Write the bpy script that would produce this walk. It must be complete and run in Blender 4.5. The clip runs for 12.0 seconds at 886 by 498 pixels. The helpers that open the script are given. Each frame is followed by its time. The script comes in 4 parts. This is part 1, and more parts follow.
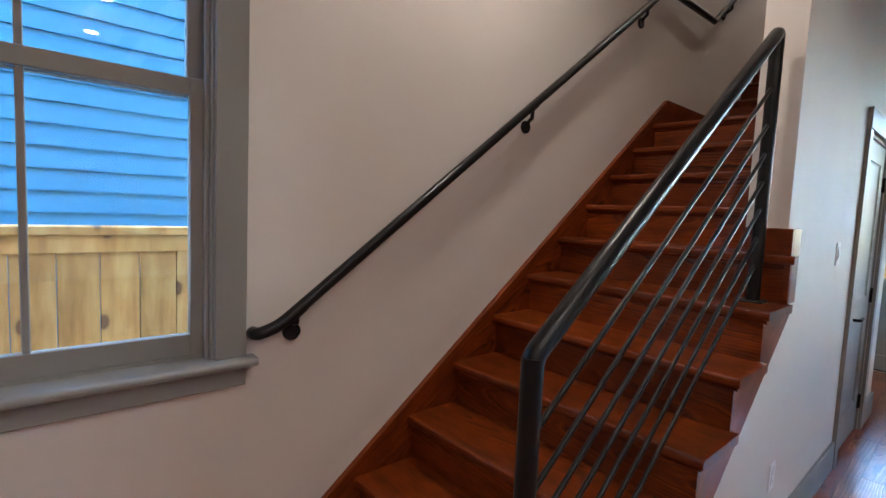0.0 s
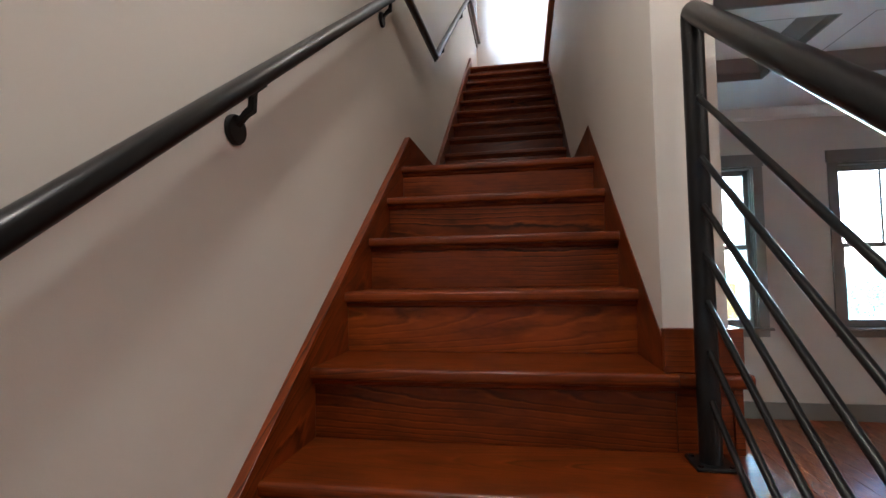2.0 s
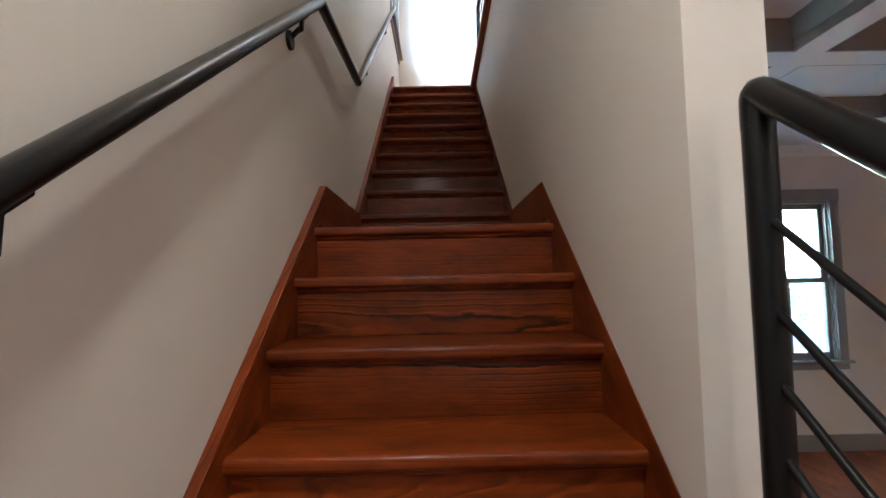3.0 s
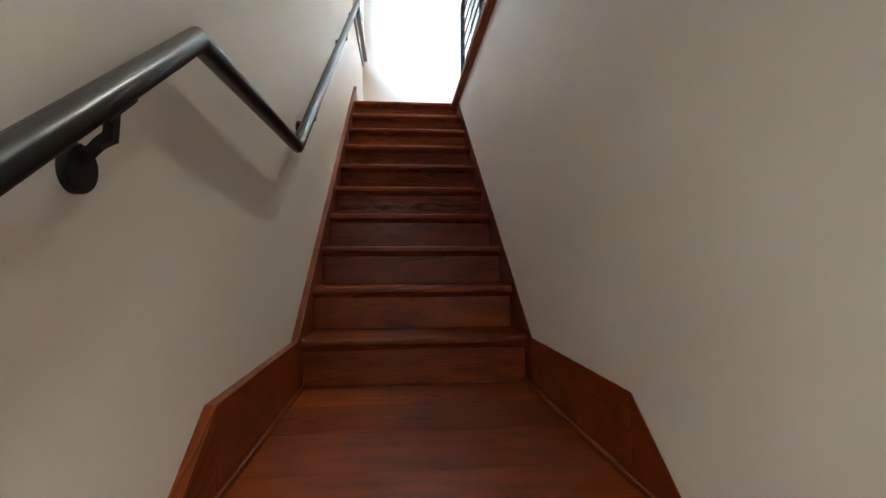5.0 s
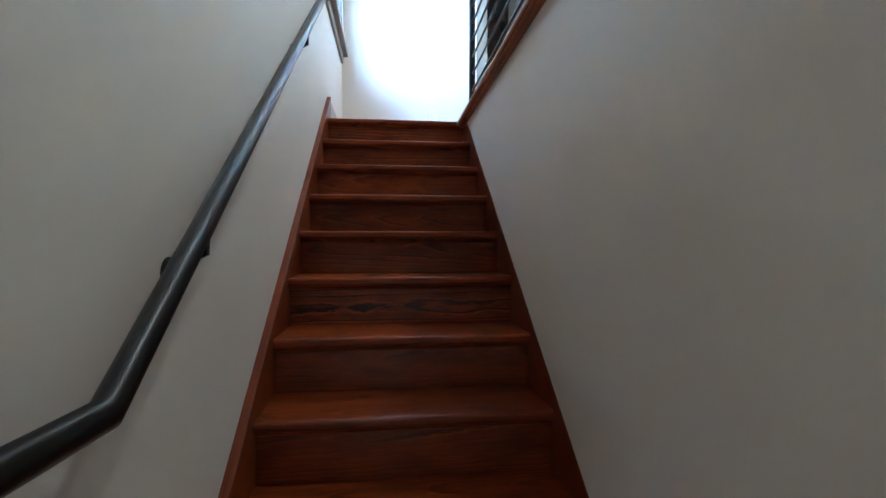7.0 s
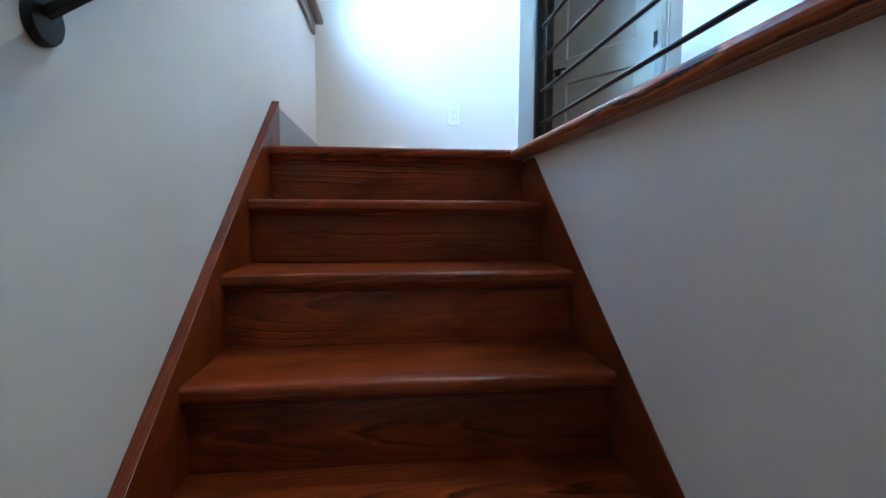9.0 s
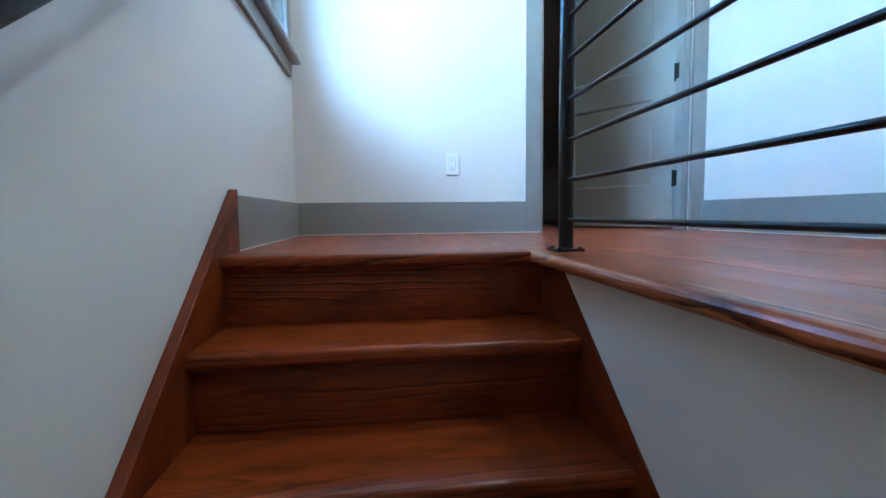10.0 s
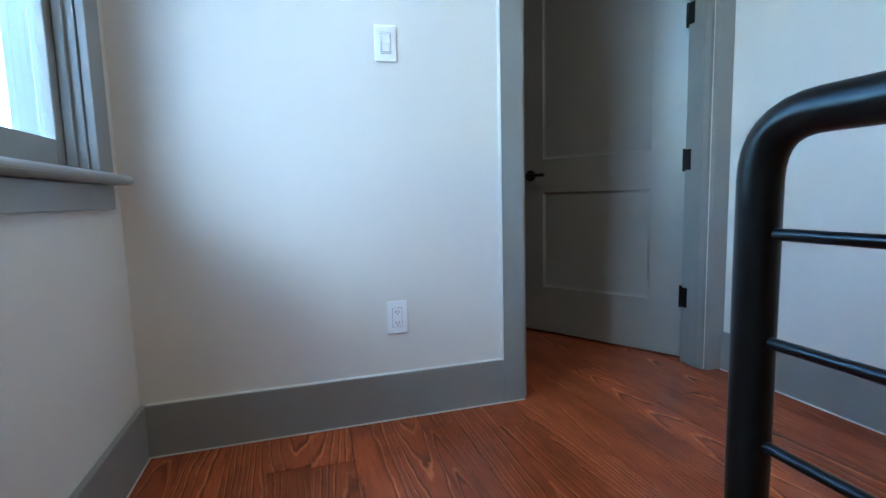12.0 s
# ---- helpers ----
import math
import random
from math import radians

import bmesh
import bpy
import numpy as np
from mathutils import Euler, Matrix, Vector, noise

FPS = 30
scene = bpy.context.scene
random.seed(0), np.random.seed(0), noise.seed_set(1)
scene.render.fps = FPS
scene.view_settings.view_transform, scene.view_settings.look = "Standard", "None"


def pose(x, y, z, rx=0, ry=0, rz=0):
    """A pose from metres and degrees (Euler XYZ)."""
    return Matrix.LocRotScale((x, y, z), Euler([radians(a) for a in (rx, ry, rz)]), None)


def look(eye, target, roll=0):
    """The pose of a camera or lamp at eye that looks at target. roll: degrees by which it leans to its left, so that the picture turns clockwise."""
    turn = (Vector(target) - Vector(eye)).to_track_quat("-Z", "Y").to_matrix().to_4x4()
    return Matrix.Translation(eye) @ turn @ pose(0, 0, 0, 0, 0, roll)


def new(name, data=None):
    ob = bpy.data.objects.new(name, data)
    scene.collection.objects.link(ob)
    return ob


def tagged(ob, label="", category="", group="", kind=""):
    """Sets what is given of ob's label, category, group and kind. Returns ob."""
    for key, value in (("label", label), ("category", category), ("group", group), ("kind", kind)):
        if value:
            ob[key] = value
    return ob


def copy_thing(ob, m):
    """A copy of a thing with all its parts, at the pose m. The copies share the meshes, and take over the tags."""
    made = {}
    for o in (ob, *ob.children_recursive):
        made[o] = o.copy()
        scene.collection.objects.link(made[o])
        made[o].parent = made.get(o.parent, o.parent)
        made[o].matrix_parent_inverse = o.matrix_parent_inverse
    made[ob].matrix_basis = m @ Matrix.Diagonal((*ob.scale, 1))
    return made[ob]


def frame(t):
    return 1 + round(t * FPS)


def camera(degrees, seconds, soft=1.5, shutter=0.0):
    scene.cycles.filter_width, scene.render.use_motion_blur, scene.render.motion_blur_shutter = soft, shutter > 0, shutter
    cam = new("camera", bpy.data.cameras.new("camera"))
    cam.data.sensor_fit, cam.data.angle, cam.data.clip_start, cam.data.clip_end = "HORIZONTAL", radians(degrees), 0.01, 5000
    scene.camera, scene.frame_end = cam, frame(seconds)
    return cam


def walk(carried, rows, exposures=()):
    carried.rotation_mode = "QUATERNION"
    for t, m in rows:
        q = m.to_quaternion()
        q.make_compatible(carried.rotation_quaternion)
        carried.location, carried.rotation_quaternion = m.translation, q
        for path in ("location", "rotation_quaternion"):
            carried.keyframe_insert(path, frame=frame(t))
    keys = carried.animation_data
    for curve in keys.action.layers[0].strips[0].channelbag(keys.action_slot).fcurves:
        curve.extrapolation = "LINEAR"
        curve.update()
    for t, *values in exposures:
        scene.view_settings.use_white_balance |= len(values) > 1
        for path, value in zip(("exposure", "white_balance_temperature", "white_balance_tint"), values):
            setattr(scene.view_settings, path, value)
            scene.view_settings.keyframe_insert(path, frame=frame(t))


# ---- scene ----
# path begin
cam = camera(85.73, 12.0)
PATH = [
    (0.0, pose(1.552, -3.116, 1.408, 85.43, -2.48, 49.12)),
    (0.5, pose(1.286, -2.989, 1.406, 86.05, -1.79, 41.18)),
    (1.0, pose(1.002, -2.808, 1.442, 86.61, -1.15, 30.60)),
    (1.5, pose(0.732, -2.564, 1.480, 89.54, -0.21, 18.84)),
    (2.0, pose(0.578, -2.142, 1.536, 92.83, 1.01, 9.63)),
    (2.5, pose(0.490, -1.882, 1.695, 94.32, 1.07, 4.21)),
    (3.0, pose(0.472, -1.724, 1.837, 93.64, 1.22, -0.49)),
    (5.0, pose(0.392, -0.831, 2.504, 91.76, 0.31, -5.30)),
    (5.5, pose(0.420, -0.635, 2.656, 91.34, 0.53, -6.80)),
    (6.0, pose(0.392, -0.399, 2.821, 91.09, 0.51, -5.42)),
    (6.5, pose(0.398, -0.172, 2.966, 90.50, 0.13, -6.65)),
    (8.5, pose(0.405, 1.261, 3.477, 86.13, -0.21, -6.15)),
    (9.0, pose(0.422, 1.551, 3.660, 85.79, -0.20, -6.44)),
    (9.5, pose(0.418, 1.765, 3.830, 85.59, -0.05, -5.82)),
    (10.0, pose(0.441, 1.927, 3.992, 85.74, 0.54, -7.20)),
    (10.5, pose(0.461, 2.135, 4.177, 85.50, 0.55, -7.63)),
    (11.0, pose(0.466, 2.328, 4.338, 84.83, 0.58, -9.42)),
    (11.5, pose(0.509, 2.575, 4.491, 84.43, 0.84, -13.61)),
    (12.0, pose(0.508, 2.834, 4.665, 83.83, 1.49, -16.59)),
]
# path end

# ---- world, sun and lamps ----
EXPOSURES = [(0.0, 5.8, 5700, 9), (1.0, 5.9, 5600, 8), (2.0, 6.0, 5500, 5), (3.2, 6.25, 5400, 2), (5.0, 6.65, 5250, -5), (6.7, 6.4, 4600, -8), (8.5, 6.25, 4150, -9), (10.0, 5.8, 4150, -9), (11.0, 5.25, 4550, -5), (12.0, 4.8, 4650, -5)]
walk(cam, PATH, EXPOSURES)

SUN_UP, SUN_AZ = 29, 230
world = bpy.data.worlds.new("sky")
scene.world = world
world.use_nodes = True
wn = world.node_tree.nodes
sky = wn.new("ShaderNodeTexSky")
sky.sky_type = "NISHITA"
sky.sun_disc = False
sky.dust_density, sky.ozone_density = 0.35, 0.9
sky.sun_elevation = radians(SUN_UP)
sky.sun_rotation = radians(SUN_AZ)
world.node_tree.links.new(sky.outputs[0], wn["Background"].inputs[0])
wn["Background"].inputs[1].default_value = 0.115

sun = new("sun", bpy.data.lights.new("sun", "SUN"))
sun.data.energy, sun.data.angle, sun.data.color = 0.05, radians(26), (0.95, 0.97, 1.0)
sun_way = Vector((math.sin(radians(SUN_AZ)) * math.cos(radians(SUN_UP)), math.cos(radians(SUN_AZ)) * math.cos(radians(SUN_UP)), math.sin(radians(SUN_UP))))
sun.matrix_world = look(sun_way * 30, (0, 0, 0))

# ---- plan ----
RISE, RUN = 0.185, 0.243
Z_LAND, Y_FLIGHT2 = 2.035, 1.019          # landing height, first nosing of the upper flight
Z_UP = Z_LAND + 10 * RISE                 # upper floor
Y_TOP = Y_FLIGHT2 + 9 * RUN               # nosing of the upper floor
W_STAIR, X_IN, X_OUT = 0.92, 0.897, 1.041              # stair width, outer face of the stair's inner wall
Y_END = -0.935                            # end of that wall
Y_FRONT, Y_BACK = 3.25, 4.458             # street wall below, end wall above
Z_CEIL, Z_COFFER = 3.17, 3.34
Z_TOP = 6.63
X_EAST, Y_SOUTH = 8.2, -6.0
X_HALL = 2.25


# ---- mesh helpers ----
def empty(name, x=0.0, y=0.0, z=0.0, m=None):
    ob = new(name)
    ob.matrix_basis = m if m is not None else pose(x, y, z)
    ob.empty_display_size = 0.1
    return ob


def mesh_of(name, bm, material, smooth=False):
    me = bpy.data.meshes.new(name)
    bm.normal_update()
    bm.to_mesh(me)
    bm.free()
    if smooth:
        for p in me.polygons:
            p.use_smooth = True
        me.set_sharp_from_angle(angle=radians(50))
    me.materials.append(material)
    return me


def part(name, bm, material, parent=None, label="", m=None, smooth=False):
    """One bmesh as one mesh object under a thing or a part; m is its place in the parent's frame."""
    ob = new(name, bm if isinstance(bm, bpy.types.Mesh) else mesh_of(name, bm, material, smooth))
    if m is not None:
        ob.matrix_basis = m
    ob.parent = parent
    if label:
        ob["label"] = label
    return ob


def add_box(bm, lo, hi, bevel=0.0, segments=1):
    lo, hi = Vector(lo), Vector(hi)
    size, mid = hi - lo, (hi + lo) / 2
    made = bmesh.ops.create_cube(bm, size=1.0, matrix=Matrix.Translation(mid) @ Matrix.Diagonal((*size, 1)))
    if bevel:
        verts = set(made["verts"])
        edges = [e for e in bm.edges if e.verts[0] in verts and e.verts[1] in verts]
        bmesh.ops.bevel(bm, geom=edges, offset=bevel, segments=segments, affect="EDGES", profile=0.5)
    return bm


def box(lo, hi, bevel=0.0, segments=1):
    return add_box(bmesh.new(), lo, hi, bevel, segments)


def sized(x, y, z, bevel=0.003, segments=1):
    return box((-x / 2, -y / 2, -z / 2), (x / 2, y / 2, z / 2), bevel, segments)


def prism(outline, axis, a, b, bevel=0.0):
    """An outline of (u, v) pairs drawn out along an axis from a to b; u, v are the two other axes in order."""
    bm = bmesh.new()

    def at(u, v, w):
        return {"x": (w, u, v), "y": (u, w, v), "z": (u, v, w)}[axis]
    one = [bm.verts.new(at(u, v, a)) for u, v in outline]
    two = [bm.verts.new(at(u, v, b)) for u, v in outline]
    bm.faces.new(one)
    bm.faces.new(two[::-1])
    n = len(outline)
    for i in range(n):
        bm.faces.new((one[i], two[i], two[(i + 1) % n], one[(i + 1) % n]))
    bmesh.ops.recalc_face_normals(bm, faces=bm.faces)
    if bevel:
        bmesh.ops.bevel(bm, geom=bm.edges[:], offset=bevel, segments=2, affect="EDGES", profile=0.5)
    return bm


def add_tube(bm, points, radius, sides=14, caps=True):
    """A round bar through the given points, mitred at the bends."""
    points = [Vector(p) for p in points]
    rings = []
    up = None
    for i, p in enumerate(points):
        a = (p - points[i - 1]).normalized() if i else None
        b = (points[i + 1] - p).normalized() if i + 1 < len(points) else None
        d = (a + b).normalized() if a and b else (a or b)
        stretch = 1 / max(0.4, d.dot(a)) if a and b else 1.0
        if up is None:
            up = Vector((0, 0, 1)) if abs(d.z) < 0.9 else Vector((1, 0, 0))
        side = d.cross(up).normalized()
        up = side.cross(d).normalized()
        bend = (b - a) if a and b else Vector()
        bend = bend - d * bend.dot(d)
        bend = bend.normalized() if bend.length > 1e-5 else None
        ring = []
        for k in range(sides):
            t = 2 * math.pi * k / sides
            o = (side * math.cos(t) + up * math.sin(t)) * radius
            if bend is not None:
                o += bend * o.dot(bend) * (stretch - 1)
            ring.append(bm.verts.new(p + o))
        rings.append(ring)
    for r0, r1 in zip(rings, rings[1:]):
        for k in range(sides):
            bm.faces.new((r0[k], r0[(k + 1) % sides], r1[(k + 1) % sides], r1[k]))
    if caps:
        bm.faces.new(rings[0][::-1])
        bm.faces.new(rings[-1])
    return bm


def tube(points, radius, sides=14):
    return add_tube(bmesh.new(), points, radius, sides)


def arc(p0, corner, p1, r, n=6):
    """Points that round off the corner between p0 and p1."""
    p0, c, p1 = Vector(p0), Vector(corner), Vector(p1)
    a, b = c + (p0 - c).normalized() * r, c + (p1 - c).normalized() * r
    return [(a * (1 - s) ** 2 + c * 2 * s * (1 - s) + b * s * s) for s in [i / n for i in range(n + 1)]]


def add_disc(bm, centre, way, radius, thick, sides=24, dome=0.3):
    """A round plate with a softly rounded face towards way."""
    way = Vector(way).normalized()
    m = Matrix.Translation(centre) @ way.to_track_quat("Z", "Y").to_matrix().to_4x4()
    rings = []
    for r, h in ((radius, 0), (radius, thick * (1 - dome)), (radius * 0.93, thick), (radius * 0.3, thick)):
        rings.append([bm.verts.new(m @ Vector((r * math.cos(2 * math.pi * k / sides), r * math.sin(2 * math.pi * k / sides), h))) for k in range(sides)])
    for r0, r1 in zip(rings, rings[1:]):
        for k in range(sides):
            bm.faces.new((r0[k], r0[(k + 1) % sides], r1[(k + 1) % sides], r1[k]))
    bm.faces.new(rings[0][::-1])
    bm.faces.new(rings[-1])
    return bm


def wall_mesh(plane, a, b, u0, u1, z0, z1, holes=()):
    """A wall between a and b across ('x' or 'y' plane), u along it, with holes (u0, u1, z0, z1) cut right through."""
    us = sorted({u0, u1, *[h[0] for h in holes], *[h[1] for h in holes]})
    zs = sorted({z0, z1, *[h[2] for h in holes], *[h[3] for h in holes]})
    us, zs = [u for u in us if u0 <= u <= u1], [z for z in zs if z0 <= z <= z1]
    bm, seen = bmesh.new(), {}

    def v(u, z, w):
        k = (round(u, 5), round(z, 5), w)
        if k not in seen:
            seen[k] = bm.verts.new((w, u, z) if plane == "x" else (u, w, z))
        return seen[k]

    def solid(i, j):
        if not (0 <= i < len(us) - 1 and 0 <= j < len(zs) - 1):
            return False
        u, z = (us[i] + us[i + 1]) / 2, (zs[j] + zs[j + 1]) / 2
        return not any(h[0] < u < h[1] and h[2] < z < h[3] for h in holes)
    for i in range(len(us) - 1):
        for j in range(len(zs) - 1):
            if not solid(i, j):
                continue
            q = [(us[i], zs[j]), (us[i + 1], zs[j]), (us[i + 1], zs[j + 1]), (us[i], zs[j + 1])]
            bm.faces.new([v(*p, a) for p in q])
            bm.faces.new([v(*p, b) for p in q][::-1])
            for (di, dj), (p, r) in zip(((0, -1), (1, 0), (0, 1), (-1, 0)), ((0, 1), (1, 2), (2, 3), (3, 0))):
                if not solid(i + di, j + dj):
                    bm.faces.new((v(*q[p], a), v(*q[p], b), v(*q[r], b), v(*q[r], a)))
    bmesh.ops.recalc_face_normals(bm, faces=bm.faces)
    return bm


def structure(name, bm, material, label, category="", smooth=False):
    ob = new(name, mesh_of(name, bm, material, smooth))
    return tagged(ob, label, category, kind="structure")


# ---- materials ----
class Nodes:
    """A small helper that wires one node material."""

    def __init__(self, name):
        self.mat = bpy.data.materials.new(name)
        self.mat.use_nodes = True
        self.tree = self.mat.node_tree
        self.bsdf = self.tree.nodes["Principled BSDF"]

    def node(self, kind, **values):
        n = self.tree.nodes.new(kind)
        for k, v in values.items():
            n.inputs[k].default_value = v
        return n

    def link(self, a, b):
        self.tree.links.new(a, b)

    def math(self, op, a, b=None):
        n = self.tree.nodes.new("ShaderNodeMath")
        n.operation = op
        for i, v in enumerate((a, b)):
            if v is None:
                continue
            if isinstance(v, (int, float)):
                n.inputs[i].default_value = v
            else:
                self.link(v, n.inputs[i])
        return n.outputs[0]

    def ramp(self, fac, stops):
        n = self.tree.nodes.new("ShaderNodeValToRGB")
        els = n.color_ramp.elements
        while len(els) < len(stops):
            els.new(0.5)
        for e, (p, c) in zip(els, stops):
            e.position, e.color = p, (*c, 1) if len(c) == 3 else c
        self.link(fac, n.inputs[0])
        return n.outputs[0]

    def mix(self, fac, a, b, kind="MIX"):
        n = self.tree.nodes.new("ShaderNodeMix")
        n.data_type, n.blend_type = "RGBA", kind
        for s, v in ((n.inputs[0], fac), (n.inputs[6], a), (n.inputs[7], b)):
            if isinstance(v, (int, float)):
                s.default_value = v
            elif isinstance(v, tuple):
                s.default_value = (*v, 1)
            else:
                self.link(v, s)
        return n.outputs[2]

    def noise(self, vector, scale, detail=4.0, rough=0.55):
        n = self.node("ShaderNodeTexNoise", Scale=scale, Detail=detail, Roughness=rough)
        self.link(vector, n.inputs["Vector"])
        return n.outputs["Fac"]

    def bump(self, height, strength, distance=0.002):
        n = self.node("ShaderNodeBump", Strength=strength, Distance=distance)
        self.link(height, n.inputs["Height"])
        self.link(n.outputs[0], self.bsdf.inputs["Normal"])

    def coords(self):
        return self.tree.nodes.new("ShaderNodeTexCoord").outputs["Object"]


def paint(name, colour, rough=0.5, relief=0.12, grain=350.0, vary=0.05):
    n = Nodes(name)
    c = n.coords()
    large, fine = n.noise(c, 1.7, 3), n.noise(c, grain, 3)
    dark = tuple(v * (1 - vary) for v in colour)
    light = tuple(min(1, v * (1 + vary * 0.5)) for v in colour)
    n.link(n.ramp(large, [(0.3, dark), (0.7, light)]), n.bsdf.inputs["Base Color"])
    r = n.math("ADD", n.math("MULTIPLY", n.noise(c, 9.0, 3), 0.14), rough - 0.07)
    n.link(r, n.bsdf.inputs["Roughness"])
    n.bump(fine, relief, 0.0006)
    return n.mat


def wood(name, early, late, mid, rough=0.3, rings=75.0, coat=0.25, contrast=1.0, pitch=0.035, cloud=0.5, figured=0.25):
    """Flat-sawn pine: growth rings of a log that lies along local X, cut at a slant, so that the grain draws long arches."""
    n = Nodes(name)
    info = n.tree.nodes.new("ShaderNodeObjectInfo")
    rnd = info.outputs["Random"]
    sep = n.tree.nodes.new("ShaderNodeSeparateXYZ")
    n.link(n.coords(), sep.inputs[0])
    shift = n.math("MULTIPLY", rnd, 37.0)
    along = n.math("ADD", sep.outputs[0], shift)
    flat = n.tree.nodes.new("ShaderNodeCombineXYZ")
    n.link(n.math("MULTIPLY", along, 0.55), flat.inputs[0])
    n.link(n.math("MULTIPLY", n.math("ADD", sep.outputs[1], shift), 5.0), flat.inputs[1])
    n.link(n.math("MULTIPLY", sep.outputs[2], 5.0), flat.inputs[2])
    wob = n.noise(flat.outputs[0], 1.3, 3, 0.5)
    slow = n.tree.nodes.new("ShaderNodeCombineXYZ")
    n.link(n.math("MULTIPLY", along, 1.1), slow.inputs[0])
    n.link(shift, slow.inputs[1])
    slope = n.noise(slow.outputs[0], 1.0, 2, 0.4)
    pick = n.math("FRACT", n.math("MULTIPLY", rnd, 91.7))
    pick2 = n.math("FRACT", n.math("MULTIPLY", rnd, 53.1))
    across = n.math("ADD", n.math("ADD", sep.outputs[1], sep.outputs[2]), n.math("MULTIPLY", n.math("SUBTRACT", pick, 0.5), 0.2))
    tilt = n.math("MULTIPLY", n.math("SUBTRACT", pick2, 0.5), pitch * 4.0)
    deep = n.math("ADD", n.math("ADD", n.math("MULTIPLY", slope, 0.035), n.math("MULTIPLY", sep.outputs[0], tilt)), n.math("ADD", n.math("MULTIPLY", pick2, 0.06), 0.05))
    r2 = n.math("ADD", n.math("MULTIPLY", across, across), n.math("MULTIPLY", deep, deep))
    mid_v = n.tree.nodes.new("ShaderNodeCombineXYZ")
    n.link(n.math("MULTIPLY", along, 5.0), mid_v.inputs[0])
    n.link(n.math("MULTIPLY", n.math("ADD", sep.outputs[1], shift), 17.0), mid_v.inputs[1])
    n.link(n.math("MULTIPLY", sep.outputs[2], 17.0), mid_v.inputs[2])
    streak = n.noise(mid_v.outputs[0], 1.0, 4, 0.62)
    radius = n.math("ADD", n.math("ADD", n.math("SQRT", r2), n.math("MULTIPLY", wob, 0.036)), n.math("MULTIPLY", streak, 0.014))
    band = n.math("FRACT", n.math("MULTIPLY", radius, rings))
    body = tuple(0.72 * a + 0.28 * b for a, b in zip(mid, early))
    # fine pores drawn out along the grain
    fine = n.tree.nodes.new("ShaderNodeCombineXYZ")
    n.link(n.math("MULTIPLY", along, 13.0), fine.inputs[0])
    n.link(n.math("MULTIPLY", sep.outputs[1], 120.0), fine.inputs[1])
    n.link(n.math("MULTIPLY", sep.outputs[2], 120.0), fine.inputs[2])
    pores = n.noise(fine.outputs[0], 1.0, 3, 0.6)
    col = n.ramp(band, [(0.0, body), (0.5, body), (0.68, late), (0.74, late), (0.84, early), (0.9, early), (1.0, body)])
    plain = n.mix(0.0, body, body)
    where = n.ramp(n.noise(flat.outputs[0], 2.4, 2), [(0.36, (0.12 * contrast,) * 3), (0.57, (min(1.0, contrast),) * 3)])
    figure = n.math("ADD", n.math("MULTIPLY", n.math("FRACT", n.math("MULTIPLY", rnd, 29.3)), 1.0 - figured), figured)
    col = n.mix(n.math("MULTIPLY", where, figure), plain, col)
    col = n.mix(n.ramp(pores, [(0.45, (0, 0, 0)), (0.75, (0.22, 0.22, 0.22))]), col, tuple(v * 0.45 for v in late))
    col = n.mix(n.ramp(streak, [(0.45, (0, 0, 0)), (0.7, (cloud,) * 3)]), col, tuple(v * 0.8 for v in late))
    tone = n.ramp(n.math("FRACT", n.math("MULTIPLY", rnd, 17.3)), [(0.0, (0.72, 0.68, 0.66)), (1.0, (1.22, 1.2, 1.2))])
    col = n.mix(1.0, col, tone, "MULTIPLY")
    wear = n.noise(n.coords(), 5.0, 4, 0.6)
    col = n.mix(n.ramp(wear, [(0.4, (0, 0, 0)), (0.8, (0.4, 0.4, 0.4))]), col, tuple(v * 0.6 for v in mid))
    n.link(col, n.bsdf.inputs["Base Color"])
    n.link(n.math("ADD", n.math("MULTIPLY", wear, 0.14), rough - 0.04), n.bsdf.inputs["Roughness"])
    n.bsdf.inputs["Coat Weight"].default_value = coat
    n.bsdf.inputs["Specular IOR Level"].default_value = 0.24
    n.bsdf.inputs["Coat Roughness"].default_value = 0.17
    n.bump(n.math("ADD", n.math("MULTIPLY", band, 0.5), pores), 0.18, 0.0006)
    return n.mat


def metal(name, colour, rough=0.4, metallic=0.6):
    n = Nodes(name)
    c = n.coords()
    n.link(n.ramp(n.noise(c, 14.0, 4), [(0.3, tuple(v * 0.93 for v in colour)), (0.75, tuple(v * 1.07 for v in colour))]), n.bsdf.inputs["Base Color"])
    n.link(n.math("ADD", n.math("MULTIPLY", n.noise(c, 30.0, 3), 0.06), rough - 0.03), n.bsdf.inputs["Roughness"])
    n.bsdf.inputs["Metallic"].default_value = metallic
    n.bsdf.inputs["Specular IOR Level"].default_value = 0.27
    n.bump(n.noise(c, 420.0, 2), 0.02, 0.0001)
    return n.mat


def glass_material():
    n = Nodes("window_glass")
    n.bsdf.inputs["Base Color"].default_value = (0.97, 0.99, 0.98, 1)
    n.bsdf.inputs["Roughness"].default_value = 0.0
    n.bsdf.inputs["Transmission Weight"].default_value = 1.0
    n.bsdf.inputs["IOR"].default_value = 1.5
    return n.mat


def glow(name, colour, strength):
    n = Nodes(name)
    n.bsdf.inputs["Base Color"].default_value = (0.8, 0.8, 0.8, 1)
    n.bsdf.inputs["Emission Color"].default_value = (*colour, 1)
    n.bsdf.inputs["Emission Strength"].default_value = strength
    return n.mat


